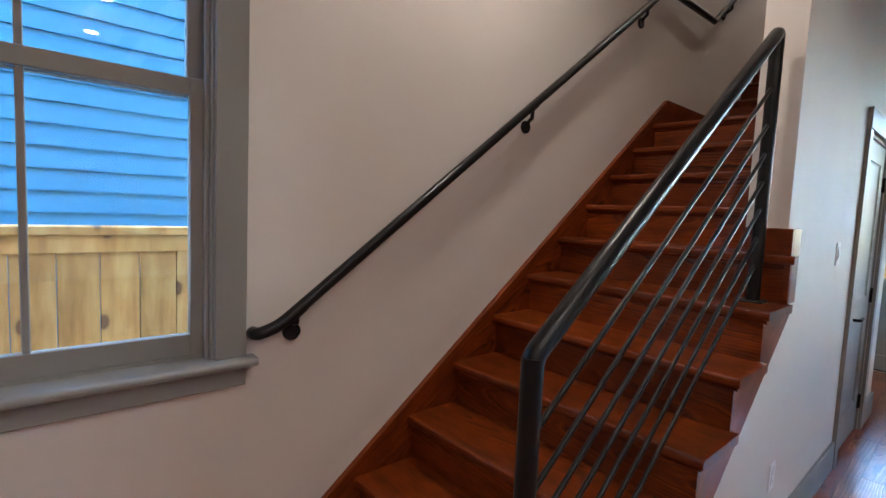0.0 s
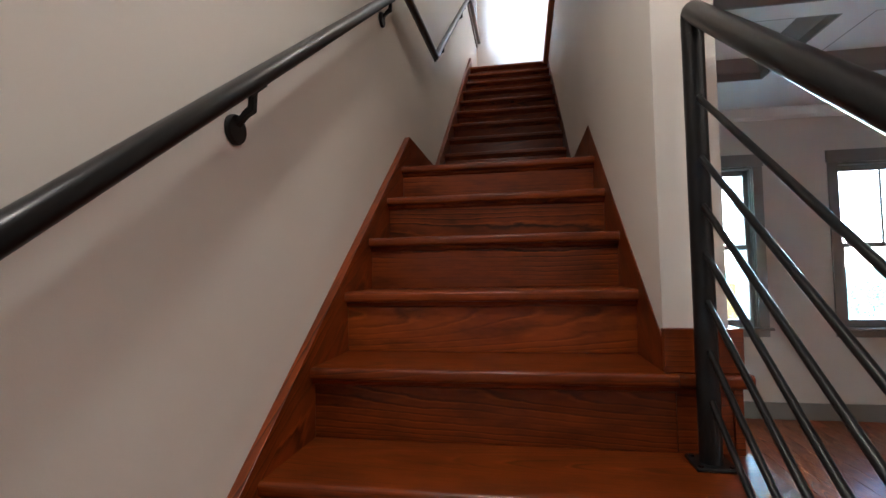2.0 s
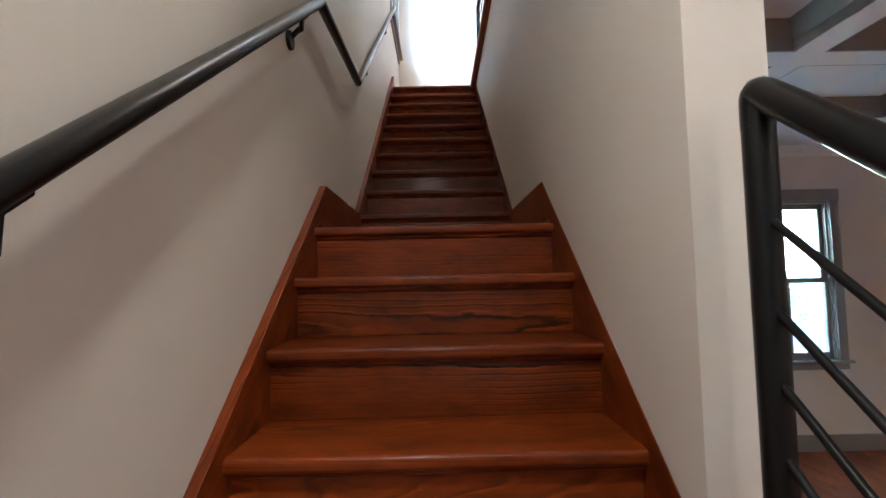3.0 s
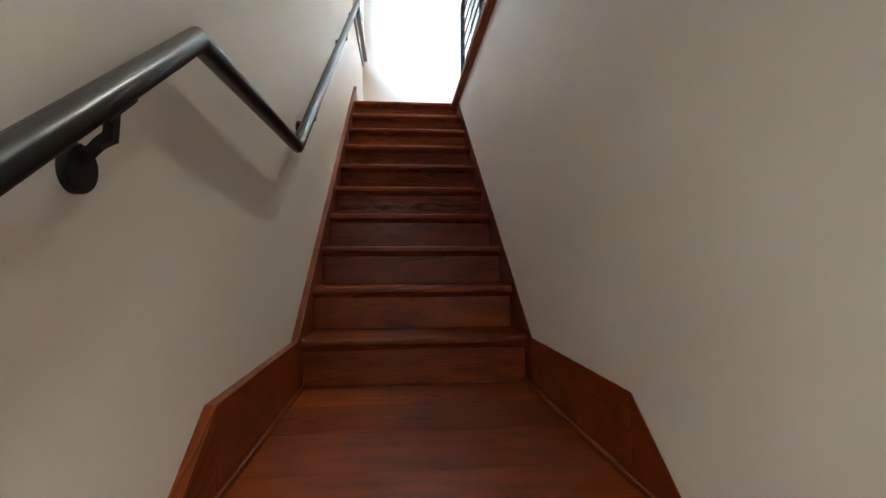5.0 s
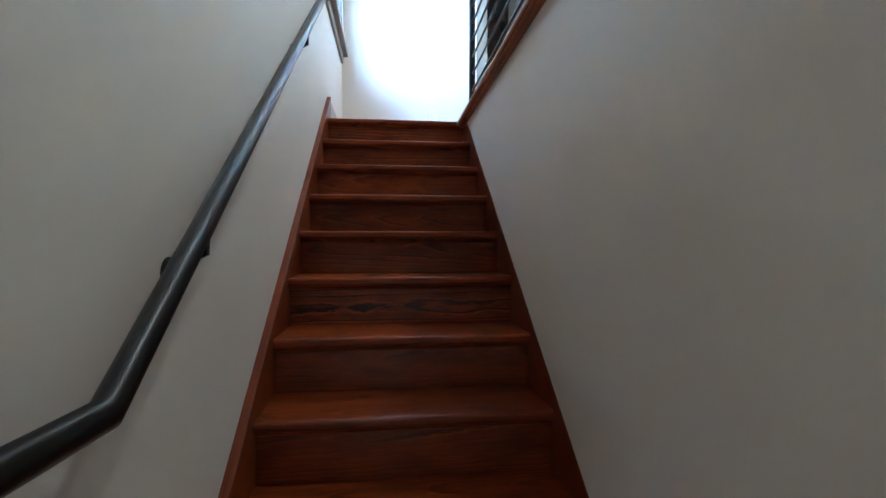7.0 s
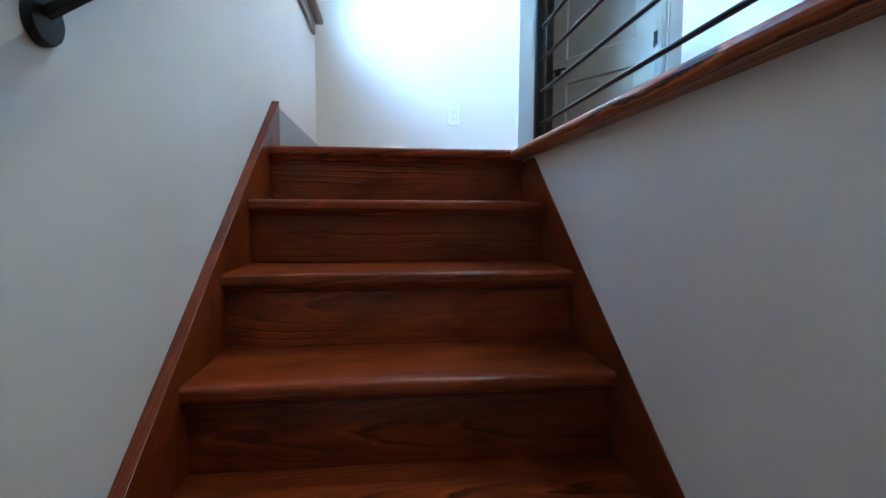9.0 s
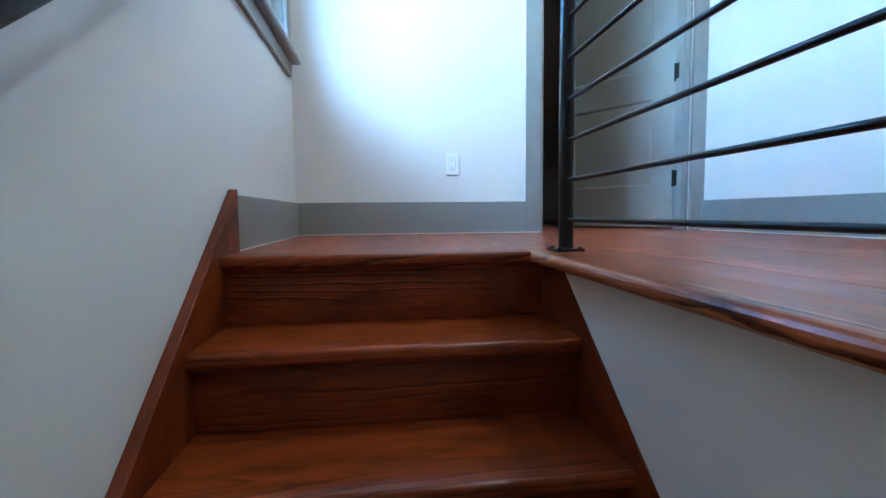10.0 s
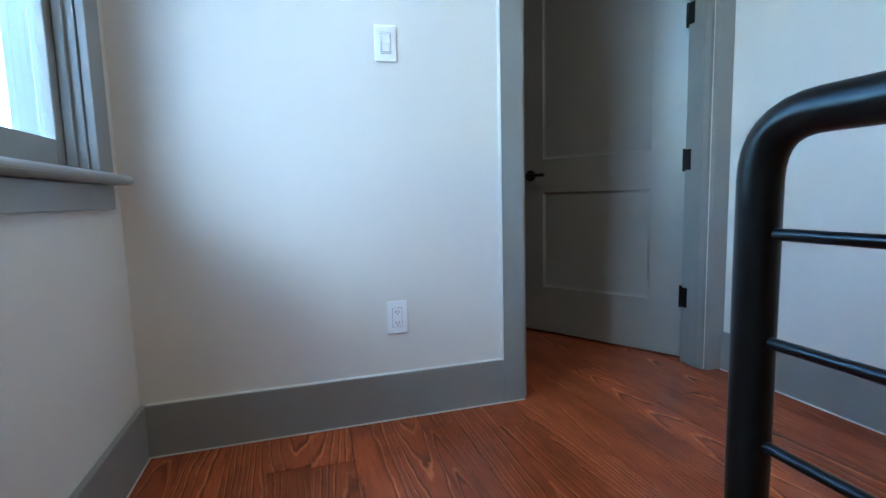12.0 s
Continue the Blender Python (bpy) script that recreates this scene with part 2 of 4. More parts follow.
def pine_board():
    """New fence pine: pale, with a few dark knots and darker streaks along local Z."""
    n = Nodes("fence_pine")
    info = n.tree.nodes.new("ShaderNodeObjectInfo")
    sep = n.tree.nodes.new("ShaderNodeSeparateXYZ")
    n.link(n.coords(), sep.inputs[0])
    shift = n.math("MULTIPLY", info.outputs["Random"], 23.0)
    v = n.tree.nodes.new("ShaderNodeCombineXYZ")
    n.link(n.math("MULTIPLY", n.math("ADD", sep.outputs[1], shift), 9.0), v.inputs[0])
    n.link(n.math("MULTIPLY", n.math("ADD", sep.outputs[2], shift), 1.6), v.inputs[2])
    streak = n.noise(v.outputs[0], 1.5, 5, 0.6)
    col = n.ramp(streak, [(0.3, (0.33, 0.145, 0.034)), (0.5, (0.54, 0.285, 0.085)), (0.72, (0.72, 0.45, 0.18))])
    k = n.tree.nodes.new("ShaderNodeCombineXYZ")
    n.link(n.math("ADD", sep.outputs[1], shift), k.inputs[0])
    n.link(n.math("MULTIPLY", n.math("ADD", sep.outputs[2], shift), 0.6), k.inputs[1])
    vor = n.node("ShaderNodeTexVoronoi", Scale=4.6)
    vor.voronoi_dimensions = "2D"
    n.link(k.outputs[0], vor.inputs["Vector"])
    col = n.mix(n.ramp(vor.outputs["Distance"], [(0.075, (0.95, 0.95, 0.95)), (0.095, (0.5, 0.5, 0.5)), (0.115, (0.2, 0.2, 0.2)), (0.19, (0, 0, 0))]), col, (0.13, 0.055, 0.02))
    tone = n.ramp(n.math("FRACT", n.math("MULTIPLY", info.outputs["Random"], 13.7)), [(0.0, (0.80, 0.77, 0.70)), (1.0, (1.1, 1.1, 1.05))])
    col = n.mix(1.0, col, tone, "MULTIPLY")
    n.link(col, n.bsdf.inputs["Base Color"])
    n.bsdf.inputs["Roughness"].default_value = 0.75
    n.bump(streak, 0.3, 0.002)
    return n.mat


def ground_material(name, a, b, scale):
    n = Nodes(name)
    c = n.coords()
    n.link(n.ramp(n.mix(0.5, n.noise(c, scale, 6, 0.7), n.noise(c, scale * 0.05, 4)), [(0.35, a), (0.65, b)]), n.bsdf.inputs["Base Color"])
    n.bsdf.inputs["Roughness"].default_value = 0.9
    n.bump(n.noise(c, scale * 2, 4), 0.5, 0.01)
    return n.mat


WALL = paint("warm_white_wall_paint", (0.725, 0.685, 0.63), 0.55, 0.2, 260.0, 0.03)
CEIL = paint("white_ceiling_paint", (0.80, 0.80, 0.80), 0.6, 0.12, 300.0, 0.03)
TRIM = paint("grey_trim_paint", (0.265, 0.262, 0.245), 0.36, 0.08, 180.0, 0.06)
DOOR = paint("grey_door_paint", (0.29, 0.285, 0.262), 0.36, 0.08, 180.0, 0.06)
CAULK = paint("pale_caulk", (0.68, 0.66, 0.62), 0.5, 0.1, 200.0, 0.05)
STAIR = wood("stained_stair_pine", (0.36, 0.076, 0.009), (0.013, 0.0035, 0.0012), (0.150, 0.0255, 0.0029), 0.32, 85.0, 0.14, 1.5, 0.035, 0.6, 0.25)
FLOOR = wood("heart_pine_floor", (0.68, 0.22, 0.07), (0.040, 0.006, 0.0028), (0.230, 0.029, 0.0072), 0.28, 85.0, 0.2, 2.0, 0.03, 0.4, 0.6)
CAP = wood("heart_pine_cap", (0.70, 0.26, 0.085), (0.045, 0.011, 0.0045), (0.29, 0.068, 0.018), 0.36, 95.0, 0.2, 3.2, 0.035, 0.3, 1.0)
IRON = metal("dark_steel", (0.009, 0.0095, 0.010), 0.30, 0.0)
BRACKET = metal("black_bracket_steel", (0.018, 0.018, 0.018), 0.45, 0.4)
HARDWARE = metal("black_door_hardware", (0.014, 0.013, 0.012), 0.4, 0.5)
GLASS = glass_material()
PLASTIC = paint("white_switch_plastic", (0.84, 0.83, 0.82), 0.37, 0.02, 100.0, 0.01)
SLOT = paint("dark_socket_slot", (0.06, 0.06, 0.06), 0.5, 0.02, 100.0, 0.01)
SEAM = paint("grey_plate_seam", (0.30, 0.30, 0.30), 0.6, 0.02, 100.0, 0.01)
SIDING = paint("blue_siding_paint", (0.026, 0.124, 0.222), 0.5, 0.2, 60.0, 0.06)
PORCH = paint("pale_porch_paint", (0.70, 0.74, 0.76), 0.5, 0.2, 80.0, 0.05)
PINE = pine_board()
GRASS = ground_material("rough_grass", (0.05, 0.075, 0.02), (0.12, 0.13, 0.05), 30.0)
ASPHALT = ground_material("grey_asphalt", (0.04, 0.04, 0.042), (0.07, 0.07, 0.07), 60.0)
CONCRETE = ground_material("pale_concrete", (0.36, 0.35, 0.33), (0.46, 0.45, 0.43), 20.0)
LEAF = ground_material("hedge_leaf", (0.03, 0.07, 0.015), (0.09, 0.14, 0.04), 40.0)
LAMP = glow("downlight_lens", (1.0, 0.82, 0.66), 3.3)
LAMP_STAIR = glow("downlight_lens_stair", (1.0, 0.82, 0.66), 5.5)
LAMP_UP = glow("downlight_lens_upstairs", (1.0, 0.78, 0.58), 8.2)
LENS_OFF = paint("unlit_lens", (0.75, 0.75, 0.74), 0.35, 0.02, 50.0, 0.02)

# ---- walls and ceilings ----
LIGHT_STAIR = (0.37, -1.72, Z_CEIL)
LIGHTS = [(x, y, Z_COFFER) for y in (-4.7, -2.52) for x in (1.9, 3.2, 4.15, 5.45, 6.9)]
LIGHTS_UP = [(1.36, 1.2, Z_TOP), (1.30, 3.2, Z_TOP)]
WIN = (0.45, -0.03, 1.663)                # half width, bottom and top of a window's opening, from its sill
SILL, SILL_UP = 0.917, 4.750
Y_WIN, Y_WIN_UP = -3.127, 3.835
X_WIN = (2.50, 4.165)


def opening(mid, sill):
    return (mid - WIN[0], mid + WIN[0], sill + WIN[1], sill + WIN[2])


structure("wall_west", wall_mesh("x", -0.16, 0.0, Y_SOUTH, 7.6, -0.5, Z_TOP, [opening(Y_WIN, SILL), opening(Y_WIN_UP, SILL_UP)]),
          WALL, "long warm-white painted wall beside the stairs")
structure("wall_street", wall_mesh("y", Y_FRONT, Y_FRONT + 0.16, 0.0, X_EAST, -0.5, 3.60,
          [opening(X_WIN[0], SILL), opening(X_WIN[1], SILL), (0.325, 1.31, 0.0, 2.59)]), WALL, "warm-white wall with front door and two windows")
structure("wall_east", wall_mesh("x", X_EAST, X_EAST + 0.16, Y_SOUTH, Y_FRONT + 0.16, -0.5, 3.65), WALL, "plain warm-white wall of the room below")
structure("wall_south", wall_mesh("y", Y_SOUTH - 0.16, Y_SOUTH, -0.16, X_EAST + 0.16, -0.5, 3.65), WALL, "plain warm-white wall behind the stairs")
structure("wall_stair", wall_mesh("x", X_IN, X_OUT, Y_END, Y_FRONT, 0.0, Z_UP - 0.032,
          [(0.49, 1.27, 0.0, 1.965), (1.75, Y_FRONT, 0.0, 2.72)]), WALL, "white wall along the inner side of the stairs")
structure("wall_stair_upper", wall_mesh("x", X_IN, X_OUT, -1.3, 0.45, Z_UP - 0.032, Z_TOP), WALL, "white wall above the stairs beside the hall")
slope0 = Z_LAND - 4 * RISE - 0.30
structure("wall_knee", prism([(-2.38, 0.0), (Y_END, 0.0), (Y_END, slope0), (-2.38, slope0 + (-2.38 - Y_END) * RISE / RUN)], "x", X_IN, X_OUT),
          WALL, "white knee wall beneath the open side of the stairs")
structure("wall_end_upper", wall_mesh("y", Y_BACK, Y_BACK + 0.12, 0.0, X_HALL + 1.4, Z_UP - 0.3, Z_TOP, [(1.295, 2.165, Z_UP - 0.02, Z_UP + 2.46)]),
          WALL, "warm-white end wall of the upper landing")
structure("wall_hall", wall_mesh("x", X_HALL, X_HALL + 0.12, -1.3, Y_BACK, Z_UP - 0.02, Z_TOP), WALL, "warm-white wall along the upper hall")
structure("wall_hall_south", wall_mesh("y", -1.46, -1.3, 0.0, X_HALL + 0.12, 3.34, Z_TOP), WALL, "plain warm-white wall closing the upper hall")
structure("wall_room_north", wall_mesh("y", 7.6, 7.76, -0.16, 3.81, Z_UP - 0.3, Z_TOP), WALL, "plain wall of the bedroom upstairs")
structure("wall_room_east", wall_mesh("x", 3.65, 3.81, Y_BACK, 7.6, Z_UP - 0.3, Z_TOP), WALL, "plain wall of the bedroom upstairs")
structure("wall_street_upper", wall_mesh("y", Y_FRONT, Y_FRONT + 0.16, 3.81, X_EAST + 0.16, 3.60, Z_TOP), WALL, "plain street wall of the upper storey")
structure("roof_lower", box((-0.16, Y_SOUTH - 0.16, 3.66), (X_EAST + 0.16, -1.47, 3.8)), ASPHALT, "flat grey roof over the room below")
structure("ceiling_upper", box((-0.16, -1.46, Z_TOP), (X_EAST + 0.16, 7.76, Z_TOP + 0.15)), CEIL, "plain white ceiling above the upper hall")
# unseen roof; its overhang is added to keep zenith light off windows and siding
structure("roof_upper", box((-0.62, -1.9, Z_TOP + 0.151), (X_EAST + 0.6, 8.2, Z_TOP + 0.30)), ASPHALT, "unseen flat grey roof with eaves added to block overhead sky light")
structure("floor_slab_upper", prism([(0.0, Y_TOP + 0.06), (X_OUT + 0.001, Y_TOP + 0.06), (X_OUT + 0.001, -1.3), (X_EAST, -1.3), (X_EAST, Y_FRONT), (3.65, Y_FRONT), (3.65, 7.6), (0.0, 7.6)],
          "z", Z_UP - 0.28, Z_UP - 0.032), CEIL, "white floor structure between the storeys")
structure("vestibule_wall", wall_mesh("y", 1.65, 1.75, 0.0, X_IN, 0.0, 2.4), WALL, "white wall closing the space beneath the stairs")
structure("ceiling_vestibule", prism([(1.76, 2.40), (Y_FRONT, 3.30), (Y_FRONT, 3.34), (1.76, 2.44)], "x", 0.0, X_IN), CEIL, "white sloping ceiling beneath the upper flight")


def ceiling_room():
    """The coffered ceiling: a flat white grid of beams with grey moulded recesses and white panels."""
    bm = bmesh.new()
    xs = [(1.39, 2.665), (2.85, 4.40), (4.59, 6.17), (6.36, 7.95)]
    ys = [(1.27, 2.36), (-0.35, 1.08), (-1.95, -0.54), (-3.55, -2.14), (-5.7, -3.74)]
    us = sorted({X_OUT, X_EAST, *[v for p in xs for v in p]})
    vs = sorted({Y_SOUTH, Y_FRONT, *[v for p in ys for v in p]})
    for i in range(len(us) - 1):
        for j in range(len(vs) - 1):
            hole = any(abs(us[i] - a) < 1e-6 for a, b in xs) and any(abs(vs[j] - a) < 1e-6 for a, b in ys)
            if not hole:
                bm.faces.new([bm.verts.new((x, y, Z_CEIL)) for x, y in ((us[i], vs[j]), (us[i], vs[j + 1]), (us[i + 1], vs[j + 1]), (us[i + 1], vs[j]))])
    bm.faces.new([bm.verts.new(p) for p in ((0, Y_SOUTH, Z_CEIL), (0, -1.3, Z_CEIL), (X_OUT, -1.3, Z_CEIL), (X_OUT, Y_SOUTH, Z_CEIL))])
    bm.faces.new([bm.verts.new(p) for p in ((0, -1.3, Z_CEIL), (0, -1.3, 3.6), (X_OUT, -1.3, 3.6), (X_OUT, -1.3, Z_CEIL))])
    bm.faces.new([bm.verts.new(p) for p in ((0, Y_SOUTH, 3.58), (X_EAST, Y_SOUTH, 3.58), (X_EAST, Y_FRONT, 3.58), (X_OUT, Y_FRONT, 3.58), (X_OUT, -1.3, 3.58), (0, -1.3, 3.58))])
    for x0, x1 in xs:
        for y0, y1 in ys:
            bm.faces.new([bm.verts.new(p) for p in ((x0, y0, Z_COFFER), (x0, y1, Z_COFFER), (x1, y1, Z_COFFER), (x1, y0, Z_COFFER))])
    bmesh.ops.remove_doubles(bm, verts=bm.verts, dist=1e-5)
    for f in bm.faces:
        if f.normal.z > 0:
            f.normal_flip()
    structure("ceiling_room", bm, CEIL, "white coffered ceiling with flat beams")
    trim = bmesh.new()
    prof = [(0.0, Z_CEIL + 0.002), (0.012, Z_CEIL + 0.002), (0.016, Z_CEIL + 0.06), (0.03, Z_CEIL + 0.075), (0.075, Z_COFFER - 0.02), (0.085, Z_COFFER - 0.001)]
    for x0, x1 in xs:
        for y0, y1 in ys:
            rings = [[trim.verts.new(p) for p in ((x0 + d, y0 + d, z), (x1 - d, y0 + d, z), (x1 - d, y1 - d, z), (x0 + d, y1 - d, z))] for d, z in prof]
            for r0, r1 in zip(rings, rings[1:]):
                for k in range(4):
                    trim.faces.new((r0[k], r0[(k + 1) % 4], r1[(k + 1) % 4], r1[k]))
    bmesh.ops.recalc_face_normals(trim, faces=trim.faces)
    structure("ceiling_trim", trim, TRIM, "grey moulding inside the ceiling coffers")


ceiling_room()
structure("crown_street", prism([(Y_FRONT, Z_CEIL - 0.11), (Y_FRONT - 0.02, Z_CEIL - 0.11), (Y_FRONT - 0.03, Z_CEIL - 0.08), (Y_FRONT - 0.08, Z_CEIL - 0.02), (Y_FRONT - 0.085, Z_CEIL - 0.002), (Y_FRONT, Z_CEIL - 0.002)], "x", X_OUT, X_EAST),
          CEIL, "white crown moulding along the street wall")


# ---- floors: boards side by side ----
def board_mesh(length, width, thick=0.022):
    return mesh_of("floor_board", sized(length, width, thick, 0.0007), FLOOR)


def lay(floor, x0, x1, y0, y1, top, width, lengths, limit=400):
    """Boards along Y, side by side, with staggered ends."""
    rng = random.Random(int(x0 * 10 + y0 * 100 + top * 7) + 5)
    meshes = {}
    x = x0
    while x < x1 - 0.01:
        w = min(width, x1 - x)
        y = y0
        first = True
        while y < y1 - 0.01:
            n = rng.choice(lengths) * (rng.uniform(0.3, 1.0) if first else 1)
            first = False
            n = round(min(n, y1 - y), 3)
            if y1 - y - n < 0.25:
                n = round(y1 - y, 3)
            k = (n, round(w, 4))
            if k not in meshes:
                meshes[k] = board_mesh(n - 0.0008, w - 0.0007)
            part("floor_board", meshes[k], FLOOR, floor, m=pose(x + w / 2, y + n / 2, top - 0.011 - rng.uniform(0, 0.0006), 0, 0, 90 if rng.random() < 0.5 else -90))
            y += n
        x += w


floor_below = structure("floor", box((-0.16, Y_SOUTH, -0.3), (X_EAST, Y_FRONT + 0.1, -0.024)), SLOT, "stained heart pine board floor of the room below")
floor_above = structure("floor_upper", box((0.0, Y_TOP + 0.07, Z_UP - 0.0318), (3.65, 7.6, Z_UP - 0.024)), SLOT, "stained heart pine board floor upstairs")
floor_hall = structure("floor_hall", box((0.99, -1.3, Z_UP - 0.0318), (X_HALL, Y_TOP + 0.07, Z_UP - 0.024)), SLOT, "stained heart pine board floor of the hall")

# ---- staircase ----
staircase = tagged(empty("staircase", 0, -2.4, 0), "dark red-brown stained pine staircase with a mid landing", "staircase", kind="structure")
S0 = pose(0, 2.4, 0)                       # from the staircase's own frame to the room's
NOSE, TREAD_T, SKIRT = 0.03, 0.032, 0.027


def tread_bm(length, depth, thick=TREAD_T, seed=0.0):
    """A tread along local X, its rounded, hand-worn nosing towards local -Y, top at z = 0."""
    h = thick / 2
    r = h * 0.62
    turns = [math.pi / 2 * i / 4 for i in range(5)]
    front = [(r * (1 - math.sin(a)), -r * (1 - math.cos(a))) for a in turns]
    out = [(depth / 2, 0.0), (-depth / 2 + 0.05, 0.0)] + [(-depth / 2 + y, z) for y, z in front] + [(-depth / 2 + y, -thick - z) for y, z in front[:0:-1]] + [(-depth / 2 + 0.05, -thick), (depth / 2, -thick)]
    n = max(2, round(length / 0.03))
    bm = bmesh.new()
    rings = []
    for i in range(n + 1):
        x = -length / 2 + length * i / n
        worn = noise.noise((x * 5, seed, 0.3)) * 0.0022 + noise.noise((x * 21, seed, 4.3)) * 0.0012
        sag = noise.noise((x * 7, seed, 9.1)) * 0.0011
        ring = []
        for k, (y, z) in enumerate(out):
            edge = 1.0 if 2 <= k <= 10 else 0.0
            ring.append(bm.verts.new((x, y + edge * worn, z + edge * sag)))
        rings.append(ring)
    for r0, r1 in zip(rings, rings[1:]):
        for k in range(len(out)):
            bm.faces.new((r0[k], r0[(k + 1) % len(out)], r1[(k + 1) % len(out)], r1[k]))
    bm.faces.new(rings[0])
    bm.faces.new(rings[-1])
    bmesh.ops.recalc_face_normals(bm, faces=bm.faces)
    return bm


def riser_bm(length, height):
    return sized(length, 0.02, height, 0.001)


def step(y, z, x0, x1, depth):
    """A tread whose nosing is at y and whose top is at z, with its riser and the cove strip beneath the nosing."""
    part("tread", tread_bm(x1 - x0, depth, TREAD_T, y * 3.7), STAIR, staircase, m=S0 @ pose((x0 + x1) / 2, y + depth / 2, z), smooth=True)
    part("riser", riser_bm(min(x1, X_OUT + 0.0135) - x0, RISE - TREAD_T - 0.001), STAIR, staircase, m=S0 @ pose((x0 + min(x1, X_OUT + 0.0135)) / 2, y + NOSE + 0.01, z - TREAD_T - (RISE - TREAD_T) / 2))
    w = min(x1, X_OUT + 0.026) - x0
    part("cove_strip", prism([(0.0, 0.0), (-0.014, 0.0), (-0.010, -0.010), (0.0, -0.016)], "x", -w / 2, w / 2), STAIR, staircase, m=S0 @ pose(x0 + w / 2, y + NOSE - 0.0005, z - TREAD_T - 0.0005))


for j in range(10, 0, -1):
    y = -j * RUN
    x1 = 1.078 if j >= 4 else W_STAIR - SKIRT
    if j == 4:
        # the step at the wall's end runs round the end block
        step(y, Z_LAND - j * RISE, SKIRT, W_STAIR - 0.001, RUN + NOSE + 0.01)
        part("tread_end", tread_bm(0.158, 0.036), STAIR, staircase, m=S0 @ pose(0.999, y + 0.018, Z_LAND - j * RISE))
        part("riser_end", riser_bm(0.121, RISE - TREAD_T - 0.001), STAIR, staircase, m=S0 @ pose(0.9805, y + NOSE + 0.01, Z_LAND - j * RISE - TREAD_T - (RISE - TREAD_T) / 2))
        continue
    step(y, Z_LAND - j * RISE, SKIRT, x1, RUN + NOSE + 0.01)
for k in range(1, 10):
    step(Y_FLIGHT2 + (k - 1) * RUN, Z_LAND + k * RISE, SKIRT, W_STAIR - SKIRT, RUN + NOSE + 0.01)
# landing: nosing board, then boards across
xm, lw = W_STAIR / 2, W_STAIR - 2 * SKIRT
step(0.0, Z_LAND, SKIRT, W_STAIR - SKIRT, 0.27)
edges = [0.27, 0.53, 0.79, Y_FLIGHT2 + NOSE]
for a, b in zip(edges, edges[1:]):
    part("landing_board", sized(lw, b - a - 0.0015, 0.03, 0.0012), STAIR, staircase, m=S0 @ pose(xm, (a + b) / 2, Z_LAND - 0.015))
# last riser and the nosing board of the upper floor
part("riser", riser_bm(lw, RISE - TREAD_T - 0.001), STAIR, staircase, m=S0 @ pose(xm, Y_TOP + NOSE + 0.01, Z_UP - TREAD_T - (RISE - TREAD_T) / 2))
part("cove_strip", prism([(0.0, 0.0), (-0.014, 0.0), (-0.010, -0.010), (0.0, -0.016)], "x", -lw / 2, lw / 2), STAIR, staircase, m=S0 @ pose(xm, Y_TOP + NOSE - 0.0005, Z_UP - TREAD_T - 0.0005))
part("nosing_board", tread_bm(0.848 - SKIRT - 0.001, 0.10), STAIR, staircase, m=S0 @ pose((0.848 + SKIRT) / 2, Y_TOP + 0.05, Z_UP), smooth=True)


# skirt boards
G = RISE / RUN
LIFT = 0.052


def z1(y):
    return Z_LAND + G * y + LIFT


def z2(y):
    return Z_LAND + RISE + G * (y - Y_FLIGHT2) + LIFT


Z_K = Z_LAND + 0.187
yk1, yk2 = (Z_K - LIFT - Z_LAND) / G, Y_FLIGHT2 + (Z_K - LIFT - Z_LAND - RISE) / G


def skirt(name, x0, x1, outline, up):
    """A board on edge, its grain along the slope (up = 1) or level (0)."""
    c, n = (math.cos(math.atan(G)), math.sin(math.atan(G))) if up else (1.0, 0.0)
    y, z = outline[0]
    m = Matrix(((0, -1, 0, x0), (c, 0, -n, y), (n, 0, c, z), (0, 0, 0, 1)))
    bm = prism(outline, "x", x0, x1, 0.0015)
    bm.transform(m.inverted())
    part(name, bm, STAIR, staircase, m=S0 @ m)


skirt("skirt_board", 0.001, SKIRT, [(-2.62, 0.0), (-2.62, 0.14), (-2.58, z1(-2.58)), (yk1, Z_K), (yk1, 1.6), (-1.9, 0.0)], 1)
skirt("skirt_board", 0.001, SKIRT, [(yk1 + 0.001, Z_K), (yk2, Z_K), (yk2, 1.9), (yk1 + 0.001, 1.9)], 0)
skirt("skirt_board", 0.001, SKIRT, [(yk2 + 0.001, Z_K), (3.377, z2(3.377)), (3.377, Z_UP - 0.031), (3.22, Z_UP - 0.3), (yk2 + 0.001, 1.7)], 1)
wx0, wx1 = W_STAIR - SKIRT, X_IN - 0.0005
skirt("skirt_board", wx0, wx1, [(Y_END, z1(Y_END)), (yk1, Z_K), (yk1, 1.6), (Y_END, 1.0)], 1)
skirt("skirt_board", wx0, wx1, [(yk1 + 0.001, Z_K), (yk2, Z_K), (yk2, 1.9), (yk1 + 0.001, 1.9)], 0)
ycap = Y_FLIGHT2 + (Z_UP - 0.04 - LIFT - Z_LAND - RISE) / G
skirt("skirt_board", wx0, wx1, [(yk2 + 0.001, Z_K), (ycap, Z_UP - 0.04), (Y_TOP + 0.03, Z_UP - 0.04), (Y_TOP + 0.03, Z_UP - 0.3), (yk2 + 0.001, 1.7)], 1)
for x0, x1 in ((SKIRT, SKIRT + 0.013), (W_STAIR - SKIRT - 0.013, W_STAIR - SKIRT)):
    part("shoe_moulding", box((x0 + 0.0002, 0.05, Z_LAND + 0.0004), (x1 - 0.0002, Y_FLIGHT2 + NOSE - 0.0005, Z_LAND + 0.016), 0.004, 2), STAIR, staircase, m=S0)
